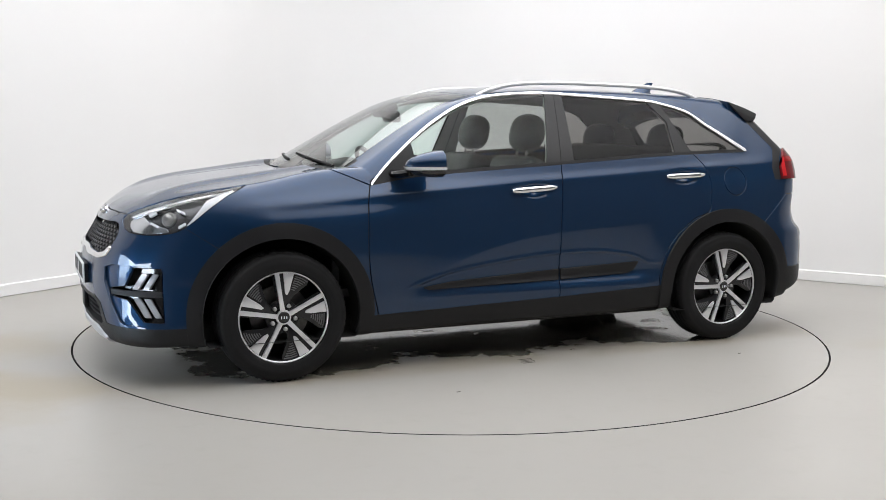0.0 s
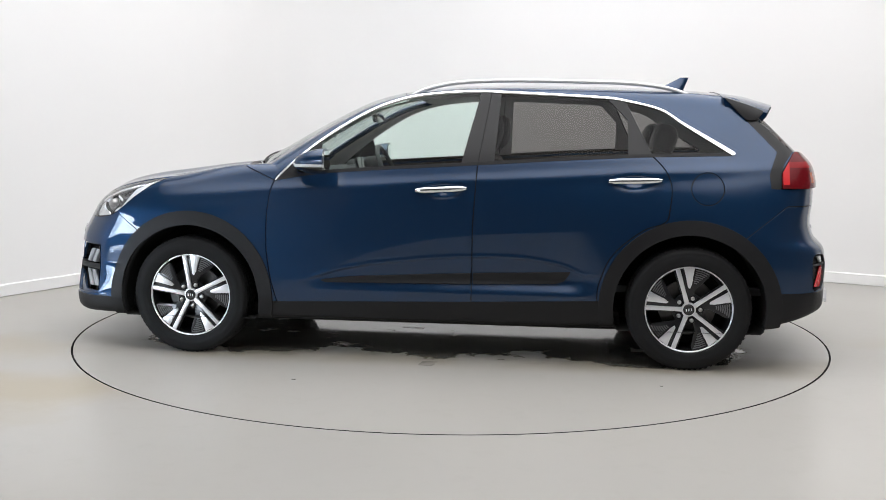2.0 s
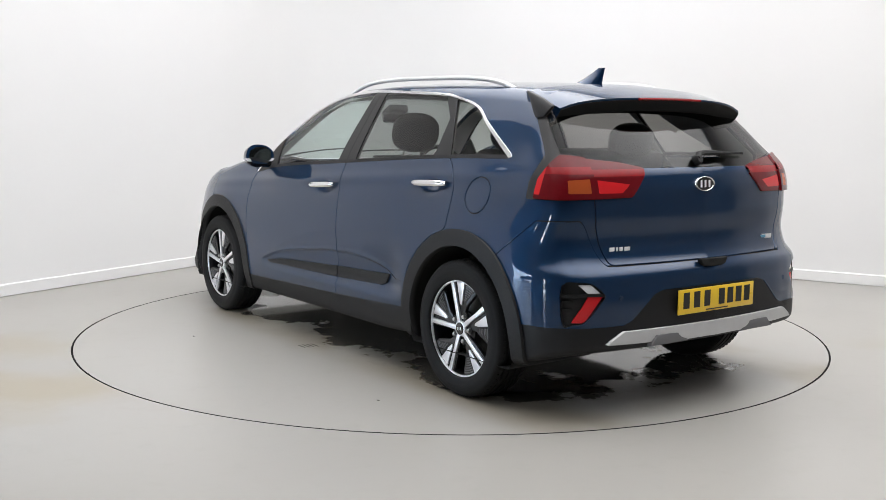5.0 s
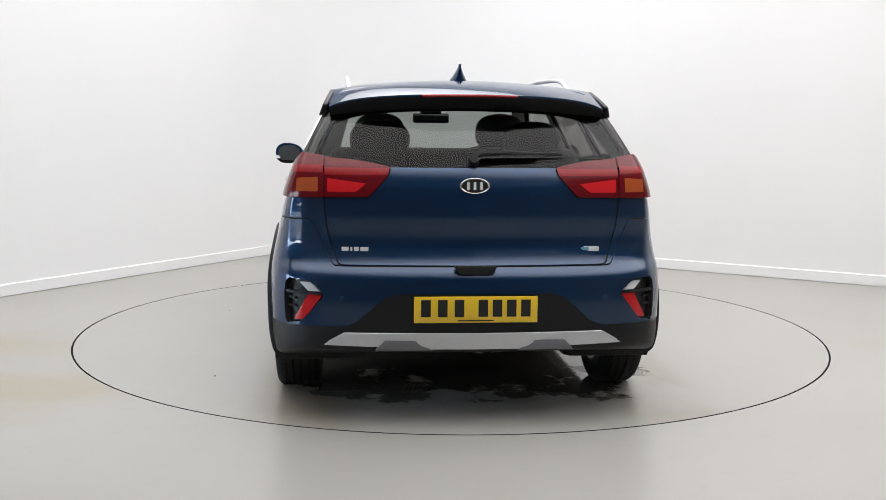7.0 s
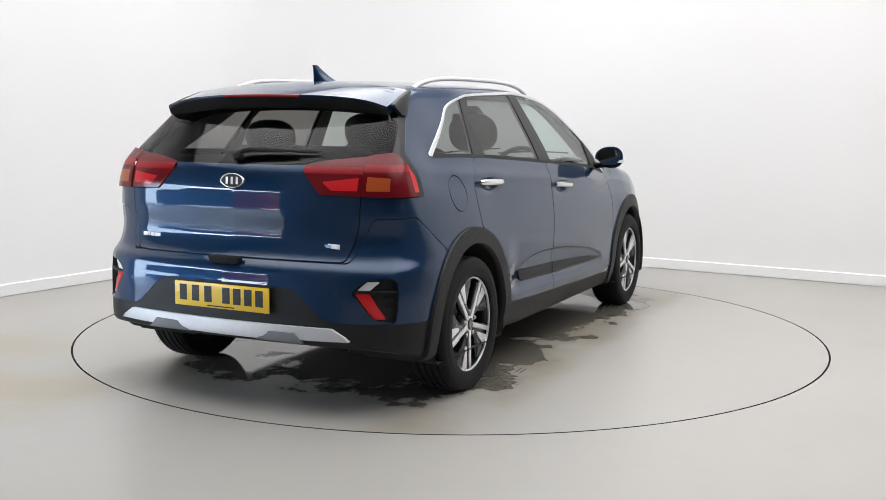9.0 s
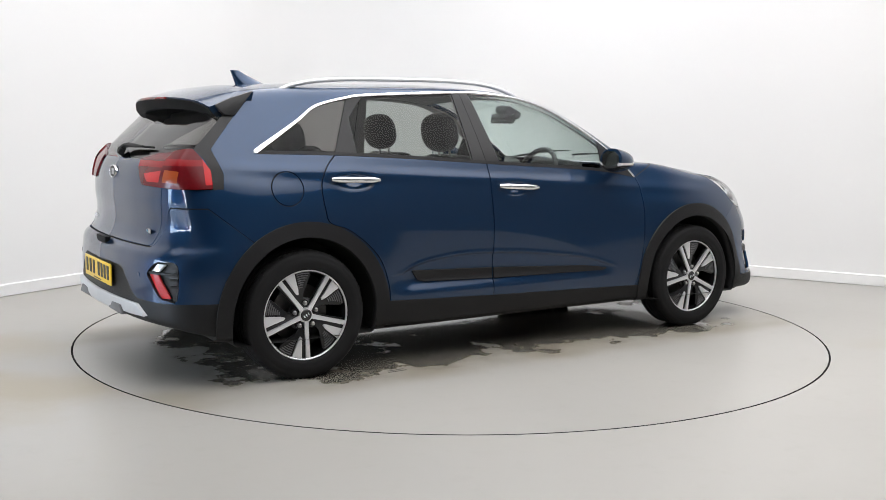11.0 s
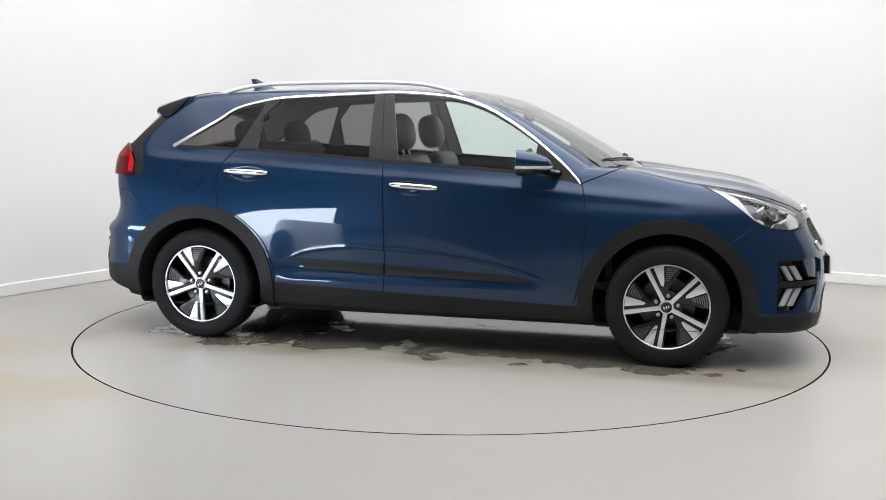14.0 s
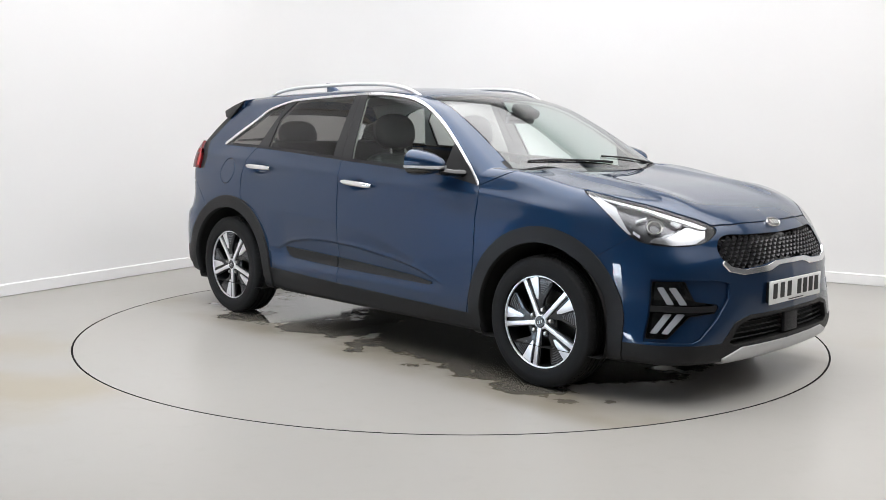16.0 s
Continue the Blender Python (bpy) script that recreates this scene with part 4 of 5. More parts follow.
def recess(name, piece, material, parent, label="", by=0.03, rim_by=0.001):
    """A sunken panel: the skin pushed in, with walls up to the skin."""
    v, t = piece
    n = normals_of(v)
    low = v - n * by
    verts, faces = [low], [t]
    edges = set()
    for a, b, c in t.tolist():
        edges |= {(a, b), (b, c), (c, a)}
    rim = [e for e in edges if (e[1], e[0]) not in edges and not (v[e[0]][1] == 0 and v[e[1]][1] == 0)]
    ids = sorted({i for e in rim for i in e})
    pos = {i: k for k, i in enumerate(ids)}
    m = len(v)
    verts += [low[ids], v[ids] - n[ids] * rim_by]
    k = len(ids)
    faces.append(np.array([f for a, b in rim for f in ((m + pos[a], m + pos[b], m + k + pos[b]), (m + pos[a], m + k + pos[b], m + k + pos[a]))], int).reshape(-1, 3))
    ob = mesh_ob(name, np.concatenate(verts), np.concatenate(faces).tolist(), material, parent, label, smooth=True)
    bm = bmesh.new()
    bm.from_mesh(ob.data)
    for e in bm.edges:
        e.smooth = len(e.link_faces) == 2 and e.calc_face_angle(0) < radians(35)
    bm.to_mesh(ob.data)
    bm.free()
    return ob


def surface_at(x=None, y=None, z=None):
    """The point of the skin with the two given coordinates (the flank, the face or the top)."""
    lo, hi = {"y": (0.2, 1.0), "z": (0.7, 1.6), "xf": (1.2, 2.4), "xr": (-2.3, -1.2)}["y" if y is None else "z" if z is None else x]
    out_is_hi = x != "xr"
    a, b = (lo, hi) if out_is_hi else (hi, lo)
    for _ in range(40):
        m = (a + b) / 2
        p = (x, m, z) if y is None else (x, y, m) if z is None else (m, y, z)
        if body_field(np.array([p], float))[0] < 0:
            a = m
        else:
            b = m
    p = (x, a, z) if y is None else (x, y, a) if z is None else (a, y, z)
    return Vector(p)


def flank(x, z):
    return surface_at(x=x, z=z)


def face_at(y, z):
    p = surface_at("xf", abs(y), z)
    return Vector((p.x, y, z))


def tail_at(y, z):
    p = surface_at("xr", abs(y), z)
    return Vector((p.x, y, z))


def top_at(x, y):
    p = surface_at(x, abs(y), None)
    return Vector((x, y, p.z))


# ---- panels
sheet("roof_panel", both_sides(P["roof"]), PAINT, car, "dark blue painted roof")
sheet("bonnet", both_sides(P["bonnet"]), PAINT, car, "creased dark blue bonnet")
bumper_f = sheet("front_bumper", both_sides(P["front_bumper"]), PAINT, car)
bumper_r = sheet("rear_bumper", both_sides(P["rear_bumper"]), PAINT, car)
gate = sheet("tailgate", both_sides(P["gate"]), PAINT, car)
sheet("body_side", both_sides(skin.rest), PAINT, car)
mesh_ob("panel_gap", *(lambda b: (b[0] - normals_of(b[0]) * 0.009, b[1].tolist()))(both_sides(seals)), SEAL, car, "dark gaps between the panels", smooth=True)
for half in (P["cowl"], mirror_piece(P["cowl"])):
    sheet("cowl", half, CLAD, car, "black plastic wiper cowl", lift=-0.004)
sheet("sill_cladding", both_sides(P["sill"]), CLAD, car, "black plastic sill")
sheet("windscreen", both_sides(P["windscreen"]), SCREEN, car, "clear windscreen", depth=0).visible_shadow = False
sheet("rear_window", both_sides(P["rear_glass"]), PRIVACY, gate, "dark tinted rear window", depth=0, lift=-0.004).visible_shadow = False
sheet("lower_valance", both_sides(P["valance"]), CLAD, bumper_f, "black lower bumper cladding", lift=0.003)
sheet("skid_plate", both_sides(P["skid_front"]), SATIN, bumper_f, "satin silver skid plate", lift=0.012, depth=0.03)
sheet("lower_cladding", both_sides(P["clad_rear"]), CLAD, bumper_r, "black lower bumper cladding", lift=-0.003)
sheet("skid_plate", both_sides(P["skid_rear"]), SATIN, bumper_r, "satin silver skid plate with grey cut-outs", lift=0.014, depth=0.03)
sheet("chin_bar", both_sides(P["chin"]), CHROME, bumper_f, "chrome bar under the grille", lift=0.010, depth=0.02)
sheet("spoiler_base", both_sides(P["tail_top"]), PAINT, gate, depth=0.01)

SIDES = []
for side in (1, -1):
    def s_(p):
        return p if side > 0 else mirror_piece(p)

    d1 = sheet("front_door", s_(P["front_door"]), PAINT, car)
    d2 = sheet("rear_door", s_(P["rear_door"]), PAINT, car)
    SIDES.append((side, d1, d2))
    sheet("fuel_flap" if side > 0 else "quarter_disc", s_(P["fuel_door"]), PAINT, car)
    sheet("fender", s_(P["fender"]), PAINT, car)
    sheet("arch_cladding", s_(P["arch_front"]), CLAD, car, "black plastic wheel-arch cladding", lift=0.010, depth=0.035)
    sheet("arch_cladding", s_(P["arch_rear"]), CLAD, car, "black plastic wheel-arch cladding", lift=0.014, depth=0.035)
    sheet("window_surround", s_(P["chrome"]), CHROME, car, "bright chrome window surround", lift=0.006, depth=0.012)
    sheet("belt_seal", s_(joined(P["belt"], P["sail"])), CLAD, d1, "black window belt seal", lift=0.002, depth=0.008)
    sheet("door_post", s_(P["post_front"]), POST, d1, "dark satin door post", lift=-0.001, depth=0.008)
    sheet("door_post", s_(P["post_rear"]), POST, d2, "dark satin door post", lift=-0.001, depth=0.008)
    sheet("door_post", s_(P["post_quarter"]), POST, d2, "dark satin door post", lift=-0.001, depth=0.008)
    sheet("window", s_(P["window_front"]), CLEAR, d1, "clear green-tinted door glass", lift=-0.005, depth=0).visible_shadow = False
    sheet("window", s_(P["window_rear"]), PRIVACY, d2, "dark privacy door glass", lift=-0.005, depth=0).visible_shadow = False
    sheet("quarter_window", s_(P["window_quarter"]), PRIVACY, car, "dark privacy quarter glass", lift=-0.005, depth=0).visible_shadow = False
    sheet("pillar_panel", s_(P["pillar_c"]), POST, car, "dark satin pillar panel", depth=0.01)
    inner_sheet("post_lining", s_(joined(P["post_front"], P["post_rear"])), HEADLINER, d1, "pale cloth pillar lining", 0.022)
    inner_sheet("post_lining", s_(P["post_quarter"]), HEADLINER, d2, "pale cloth pillar lining", 0.022)
    for nm, pc in (("door_lining", "front_door"), ("door_lining", "rear_door")):
        inner_sheet(nm, s_(P[pc]), TRIM, d1 if pc == "front_door" else d2, "dark cabin lining", 0.05)

    # tail lamp: outer part on the body, inner part on the tailgate
    for pc, par, lift in (("lamp_out", car, 0.016), ("lamp_in", gate, 0.008)):
        sk = Skin(P[pc])
        if pc == "lamp_out":
            am = sk.take(lambda v: outline([(0.655, 0.985), (0.745, 0.985), (0.740, 1.038), (0.655, 1.043)], yz(v)), gap=0)
            st = sk.take(lambda v: np.maximum(np.abs(v[:, 0] + 1.822) - 0.016, np.abs(v[:, 2] - 1.035) - 0.060), gap=0)
        else:
            am = None
            st = sk.take(lambda v: outline([(0.618, 0.985), (0.500, 0.985), (0.455, 1.020), (0.618, 1.040)], yz(v)), gap=0)
        bar = sk.take(lambda v: np.abs(v[:, 2] - (1.075 if pc == "lamp_out" else 1.068)) - 0.014, gap=0)
        lamp = sheet("tail_lamp", s_(sk.rest), RED_DEEP, par, "dark red tail lamp", lift=lift, depth=0.025)
        sheet("light_strip", s_(bar), RED, lamp, "red light strip", lift=lift, depth=0)
        sheet("light_strip", s_(st), RED_GLOW, lamp, "bright red lamp segment", lift=lift, depth=0)
        if am:
            sheet("indicator", s_(am), AMBER, lamp, "amber indicator lens", lift=lift, depth=0)

    # rear reflector pod
    pod = recess("reflector_pod", s_(P["reflector"]), POST, bumper_r, "gloss black reflector housing", by=0.030)
    for mt, pts, lb in ((WHITE_LENS, [(0.655, 0.572), (0.705, 0.572), (0.745, 0.607), (0.695, 0.607)], "white reversing lens"),
                        (RED_GLOW, [(0.645, 0.556), (0.706, 0.556), (0.770, 0.446), (0.725, 0.446)], "red reflector")):
        pc = Skin(P["reflector"]).take(lambda v: outline(pts, yz(v)), gap=0)
        sheet("reflector", s_(pc), mt, pod, lb, lift=-0.012, depth=0.012)
    rib = Skin(P["reflector"]).take(lambda v: np.abs(v[:, 2] - 0.563) - 0.005, gap=0)
    sheet("rib", s_(rib), CLAD, pod, lift=-0.006, depth=0.02)
    for zz in (0.50, 0.535):
        rib = Skin(P["reflector"]).take(lambda v: np.maximum(np.abs(v[:, 2] - zz) - 0.004, 0.765 - v[:, 1]), gap=0)
        if len(rib[1]):
            sheet("rib", s_(rib), SEAL, pod, lift=-0.018, depth=0.010)

    # headlamp
    base = recess("headlamp", s_(P["headlamp"]), LAMP_BACK, bumper_f, "headlamp with a clear lens and dark housing", by=0.045)
    sheet("lens", s_(P["headlamp"]), LENS, base, "clear lamp lens", depth=0).visible_shadow = False
    pcs = [(WHITE_LENS, "light_blade", [(1.53, 0.961), (1.62, 0.938), (1.70, 0.905), (1.775, 0.812), (1.80, 0.785), (1.78, 0.785), (1.69, 0.865), (1.60, 0.925)], "white daytime light blade", 0.012),
           (CHROME, "brow", [(1.53, 0.966), (1.68, 0.940), (1.83, 0.905), (1.97, 0.853), (2.03, 0.818), (2.02, 0.812), (1.96, 0.842), (1.83, 0.893), (1.68, 0.929)], "bright brow strip", 0.012),
           (CHROME, "inner_lamp", [(1.895, 0.772), (1.960, 0.790), (1.985, 0.832), (2.03, 0.808), (2.045, 0.775), (2.035, 0.75), (1.975, 0.743), (1.885, 0.754)], "bright ribbed inner lamp", 0.022)]
    for mt, nm, pts, lb, dp in pcs:
        pc = Skin(P["headlamp"]).take(lambda v: outline(pts, xz(v)), gap=0)
        if len(pc[1]):
            sheet(nm, s_(pc), mt, base, lb, lift=-dp, depth=0.012)
    c = flank(1.885, 0.825)
    nrm = Vector(normals_of(np.array([c]))[0])
    rot = nrm.to_track_quat("Y", "Z").to_matrix().to_4x4()
    proj = part("projector", lathe_bm([(0.0, 0.022), (0.018, 0.018), (0.028, 0.004), (0.030, -0.004), (0.036, -0.004), (0.038, -0.02)], 32), STEEL, base, "round projector lens with a bright ring")
    where = Vector(c) - nrm * 0.032
    proj.matrix_basis = Matrix.Translation((where.x, where.y * side, where.z)) @ (rot if side > 0 else Matrix.Diagonal((1, -1, 1, 1)) @ rot @ Matrix.Diagonal((1, -1, 1, 1)))
    for dx, dz, sl in ((-0.062, 0.030, 0.6), (-0.062, -0.040, -0.6), (0.058, 0.018, -0.6), (0.058, -0.038, 0.6)):
        pts = [(1.885 + dx - 0.016, 0.825 + dz - 0.016 * sl - 0.005), (1.885 + dx + 0.016, 0.825 + dz + 0.016 * sl - 0.005),
               (1.885 + dx + 0.016, 0.825 + dz + 0.016 * sl + 0.007), (1.885 + dx - 0.016, 0.825 + dz - 0.016 * sl + 0.007)]
        pc = Skin(P["headlamp"]).take(lambda v: outline(pts, xz(v)), gap=0)
        if len(pc[1]):
            sheet("light_dash", s_(pc), WHITE_LENS, base, "small white daytime light", lift=-0.02, depth=0.012)

    # front lamp pod in the bumper
    recess("lamp_scoop", s_(P["lamp_scoop"]), PAINT, bumper_f, "sunken blue panel round the lamp pod", by=0.016)
    pod = recess("fog_pod", s_(P["fog"]), GLOSS_BLACK, bumper_f, "gloss black lamp pod", by=0.050, rim_by=0.014)
    bar = Skin(P["fog"]).take(lambda v: np.abs(v[:, 2] - 0.456) - 0.012, gap=0)
    sheet("crossbar", s_(bar), CLAD, pod, lift=-0.002, depth=0.03)
    for x0 in (1.938, 1.985):
        for up in (1, -1):
            z0 = 0.456 + up * 0.020
            pts = [(x0, z0 + up * 0.075), (x0 + 0.026, z0 + up * 0.075), (x0 + 0.026 + 0.045, z0), (x0 + 0.045, z0)] if up > 0 else [(x0 - 0.005, z0 - 0.085), (x0 + 0.022, z0 - 0.085), (x0 + 0.068, z0), (x0 + 0.040, z0)]
            pc = Skin(P["fog"]).take(lambda v: outline(pts, xz(v)), gap=0)
            if len(pc[1]):
                sheet("led_bar", s_(pc), LED_GLASS, pod, "white slanted light bar", lift=-0.018, depth=0.02)

    # side mouldings
    for par, pc, pts in ((d1, "front_door", [(0.62, 0.430), (0.45, 0.452), (-0.204, 0.484), (-0.204, 0.424), (0.58, 0.417)]),
                         (d2, "rear_door", [(-0.219, 0.485), (-0.735, 0.502), (-0.700, 0.452), (-0.66, 0.438), (-0.219, 0.425)])):
        strip = Skin(P[pc]).take(lambda v: outline(pts, xz(v)), gap=0)
        sheet("side_moulding", s_(strip), CLAD, par, "dark plastic door moulding", lift=0.011, depth=0.014)

    # handles
    for par, x0, x1, z0, z1 in ((d1, 0.095, -0.178, 0.922, 0.937), (d2, -0.922, -1.195, 0.985, 0.993)):
        n = 12
        bm = bmesh.new()
        rings = []
        for i in range(n + 1):
            u = i / n
            x, z = x0 + (x1 - x0) * u, z0 + (z1 - z0) * u
            base_y = side_width(np.array([x]), np.array([z]))[0]
            lift = 0.012 + 0.016 * (1 - (2 * u - 1) ** 4)
            hh = 0.0165 * (0.55 + 0.45 * (1 - (2 * u - 1) ** 6))
            ring = []
            for k in range(10):
                a = 2 * math.pi * k / 10
                ring.append(bm.verts.new((x, side * (base_y + lift + 0.011 * math.cos(a)), z + hh * math.sin(a))))
            rings.append(ring)
        for a, b in zip(rings, rings[1:]):
            for k in range(10):
                bm.faces.new((a[k], a[(k + 1) % 10], b[(k + 1) % 10], b[k]))
        bm.faces.new(rings[0])
        bm.faces.new(rings[-1][::-1])
        h = part("door_handle", bm, CHROME, par, "satin chrome door handle", angle=60)
        for u in (0.12, 0.86):
            x, z = x0 + (x1 - x0) * u, z0 + (z1 - z0) * u
            y = side_width(np.array([x]), np.array([z]))[0]
            part("mount", box_bm(0.03, 0.03, 0.018, Matrix.Translation((x, side * (y + 0.004), z)), 0.004), CHROME, h)

    # door mirror
    def mirror_shell(z0, z1):
        bm = bmesh.new()
        nx, na = 10, 20
        rings = []
        for i in range(nx + 1):
            u = i / nx
            x = 0.560 + 0.180 * u
            s = math.sqrt(max(0.0, 1 - (0.06 + 0.94 * u) ** 2.0)) if u < 1 else 0.02
            ring = []
            for k in range(na):
                a = 2 * math.pi * k / na
                cy, cz = math.copysign(abs(math.cos(a)) ** 0.88, math.cos(a)), math.copysign(abs(math.sin(a)) ** 0.88, math.sin(a))
                y = 0.940 - 0.02 * u + 0.092 * s * cy
                z = 1.075 - 0.012 * u + 0.068 * s * cz * (1.0 + 0.12 * cy)
                ring.append(bm.verts.new((x, side * y, min(max(z, z0), z1))))
            rings.append(ring)
        for a, b in zip(rings, rings[1:]):
            for k in range(na):
                bm.faces.new((a[k], a[(k + 1) % na], b[(k + 1) % na], b[k]))
        bm.faces.new(rings[0])
        bm.faces.new(rings[-1][::-1])
        bmesh.ops.dissolve_degenerate(bm, dist=1e-5, edges=bm.edges)
        return bm
    mir = part("door_mirror", mirror_shell(1.060, 2.0), PAINT, car, "blue-capped door mirror with a black lower shell")
    part("lower_shell", mirror_shell(0.0, 1.040), GLOSS_BLACK, mir)
    strip_bm = mirror_shell(1.042, 1.060)
    bmesh.ops.scale(strip_bm, vec=(1.045, 1.04, 1.0), verts=strip_bm.verts, space=Matrix.Translation((-0.60, -side * 0.94, 0)))
    part("indicator", strip_bm, WHITE_LENS, mir, "clear indicator strip")
    g = prism_bm([(0.90, 1.025), (0.866, 1.06), (0.872, 1.105), (0.91, 1.128), (0.97, 1.128), (1.008, 1.105), (1.016, 1.07), (0.99, 1.03)], 0.004, "x", 0.554)
    bmesh.ops.scale(g, vec=(1, side, 1), verts=g.verts)
    part("mirror_glass", g, mat("mirror_silver", (0.8, 0.84, 0.84), rough=0.02, metal=1.0) if side > 0 else bpy.data.materials["mirror_silver"], mir, "silvered mirror glass")
    arm = tube_bm([(0.70, side * 0.90, 1.030), (0.73, side * 0.84, 1.020), (0.745, side * 0.775, 1.018)], [0.030, 0.030, 0.036], 12, 0.7)
    part("arm", arm, GLOSS_BLACK, mir)

    # roof rail
    pts = []
    for i in range(25):
        u = i / 24
        x = 0.16 - 1.50 * u
        h = 0.046 * (1 - abs(2 * u - 1) ** 6) - 0.006
        p = top_at(x, 0.545)
        pts.append((x, side * (0.545 - 0.012 * abs(2 * u - 1) ** 3), p.z + h))
    part("roof_rail", tube_bm(pts, 0.0115, 10, 1.0), RAIL, car, "satin silver roof rail")

# ---- grille: black mesh of small pyramids
back = recess("grille", both_sides(P["grille"]), GLOSS_BLACK, bumper_f, "black grille of small diamond pockets", by=0.032)
bm = bmesh.new()
for r in range(8):
    z = 0.642 + 0.0172 * r
    for c in range(-14, 15):
        y = c * 0.042 + (0.021 if r % 2 else 0)
        if outline(GRILLE, np.array([[abs(y), z]]))[0] > -0.010:
            continue
        size = 0.5 + 0.5 * step(np.array([abs(y)]), 0.05, 0.30)[0]
        p = face_at(y, z)
        nrm = Vector(normals_of(np.array([[p.x, abs(p.y), p.z]]))[0])
        nrm.y *= 1 if y >= 0 else -1
        o = p - nrm * 0.024
        wv, hv = 0.0195, 0.0160
        side_v = Vector((0, 0, 1)).cross(nrm).normalized()
        up = nrm.cross(side_v)
        tip = bm.verts.new(o + nrm * (0.016 - 0.018 * size))
        base_ = [bm.verts.new(o + nrm * 0.018 + side_v * a * wv + up * b * hv) for a, b in ((1, 0), (0, 1), (-1, 0), (0, -1))]
        for k in range(4):
            bm.faces.new((base_[k], base_[(k + 1) % 4], tip))
part("diamond_mesh", bm, mat("satin_black_plastic", (0.03, 0.03, 0.033), rough=0.22), back, "rows of black diamond pockets", smooth=False)

# ---- lower intake
low = recess("lower_intake", both_sides(P["intake"]), SEAL, bumper_f, "black slatted lower intake", by=0.06)
for zz in (0.305, 0.330, 0.355, 0.380):
    pts = []
    for i in range(13):
        y = -0.46 + 0.92 * i / 12
        p = face_at(y * (1 if zz < 0.37 else 0.92), zz)
        pts.append(p - Vector((0.022, 0, 0)))
    part("slat", tube_bm(pts, 0.006, 6, 0.6), CLAD, low)
p = face_at(0, 0.34)
part("sensor_cover", box_bm(0.02, 0.13, 0.095, Matrix.Translation((p.x - 0.010, 0, 0.345)), 0.004), CLAD, low, "dark grey sensor cover")


def plate(x, z, front, parent):
    """A number plate with plain bars in place of its characters."""
    sx = 1 if front else -1
    tilt = pose(x, 0, z)
    ob = part("number_plate", box_bm(0.008, 0.52, 0.111, tilt, 0.003), PLATE_W if front else PLATE_Y, parent, ("white" if front else "yellow") + " number plate with plain dark bars")
    for y in (-0.205, -0.135, -0.065, 0.035, 0.095, 0.155, 0.215):
        part("bar", box_bm(0.002, 0.040, 0.072, tilt @ Matrix.Translation((sx * 0.0045, y * -sx * -1 - sx * 0.005, 0.006)), 0.0), INK, ob)
    for y in (-0.243, 0.243):
        part("screw", lathe_bm([(0.0, 0.002), (0.005, 0.0015), (0.006, 0.0)], 12), PLATE_W if front else PLATE_Y, ob, "small plate screw").matrix_basis = pose(x + sx * 0.004, y, z, 0, 0, -90 * sx)
    part("maker_line", box_bm(0.002, 0.15, 0.005, tilt @ Matrix.Translation((sx * 0.0045, 0, -0.046)), 0.0), INK, ob)
    return ob


plate(2.229, 0.506, True, bumper_f)
plate(-2.146, 0.504, False, bumper_r)
part("plate_holder", box_bm(0.02, 0.50, 0.10, Matrix.Translation((2.216, 0, 0.506)), 0.004), CLAD, bumper_f)


def emblem(at, out, parent, w=0.066, h=0.034):
    """An oval maker's badge as plain shapes: a chrome rim, a dark field and bright strokes."""
    rot = out.to_track_quat("Y", "Z").to_matrix().to_4x4()
    ob = part("badge", lathe_bm([(0.0, 0.003), (0.86, 0.003), (0.90, 0.006), (0.97, 0.006), (1.0, 0.0), (1.0, -0.006)], 40), CHROME, parent, "oval chrome maker's badge")
    ob.matrix_basis = Matrix.Translation(at) @ rot @ Matrix.Diagonal((w, 1, h, 1))
    part("field", lathe_bm([(0.0, 0.0042), (0.84, 0.0042)], 32), INK, ob)
    for y, s in ((-0.42, 0.0), (0.0, 0.0), (0.42, 0.0)):
        part("stroke", box_bm(0.17, 0.002, 0.95, Matrix.Translation((y, 0.0052, 0))), BADGE, ob)
    return ob


p = face_at(0, 0.812)
emblem(p + Vector((0.004, 0, 0.002)), Vector(normals_of(np.array([p]))[0]), bumper_f, 0.058, 0.028)
p = tail_at(0, 1.015)
emblem(p - Vector((0.004, 0, 0)), Vector((-1, 0, 0.05)), gate, 0.066, 0.034)
# model badge and small plaque, as plain bars
for y0, wd in ((0.545, 0.030), (0.519, 0.008), (0.498, 0.020), (0.464, 0.034)):
    p = tail_at(y0, 0.745)
    part("letter_bar", box_bm(0.004, wd, 0.017, Matrix.Translation((p.x - 0.003, y0, 0.745)), 0.001), BADGE, gate, "bright badge stroke")
p = tail_at(-0.50, 0.745)
plaque = part("plaque", box_bm(0.004, 0.085, 0.021, pose(p.x - 0.002, -0.503, 0.745, 0, 0, -8), 0.002), BADGE, gate, "small silver and blue badge")
part("plaque_field", box_bm(0.002, 0.034, 0.013, pose(p.x - 0.0055, -0.483, 0.745, 0, 0, -8)), mat("pale_blue_enamel", (0.12, 0.32, 0.48), rough=0.3), plaque)
# tailgate grip
part("grip", prism_bm([(-0.090, 0.682), (0.090, 0.682), (0.075, 0.655), (0.055, 0.648), (-0.055, 0.648), (-0.075, 0.655)], 0.03, "x", -2.128, 0.003), SEAL, bumper_r, "dark tailgate grip recess")
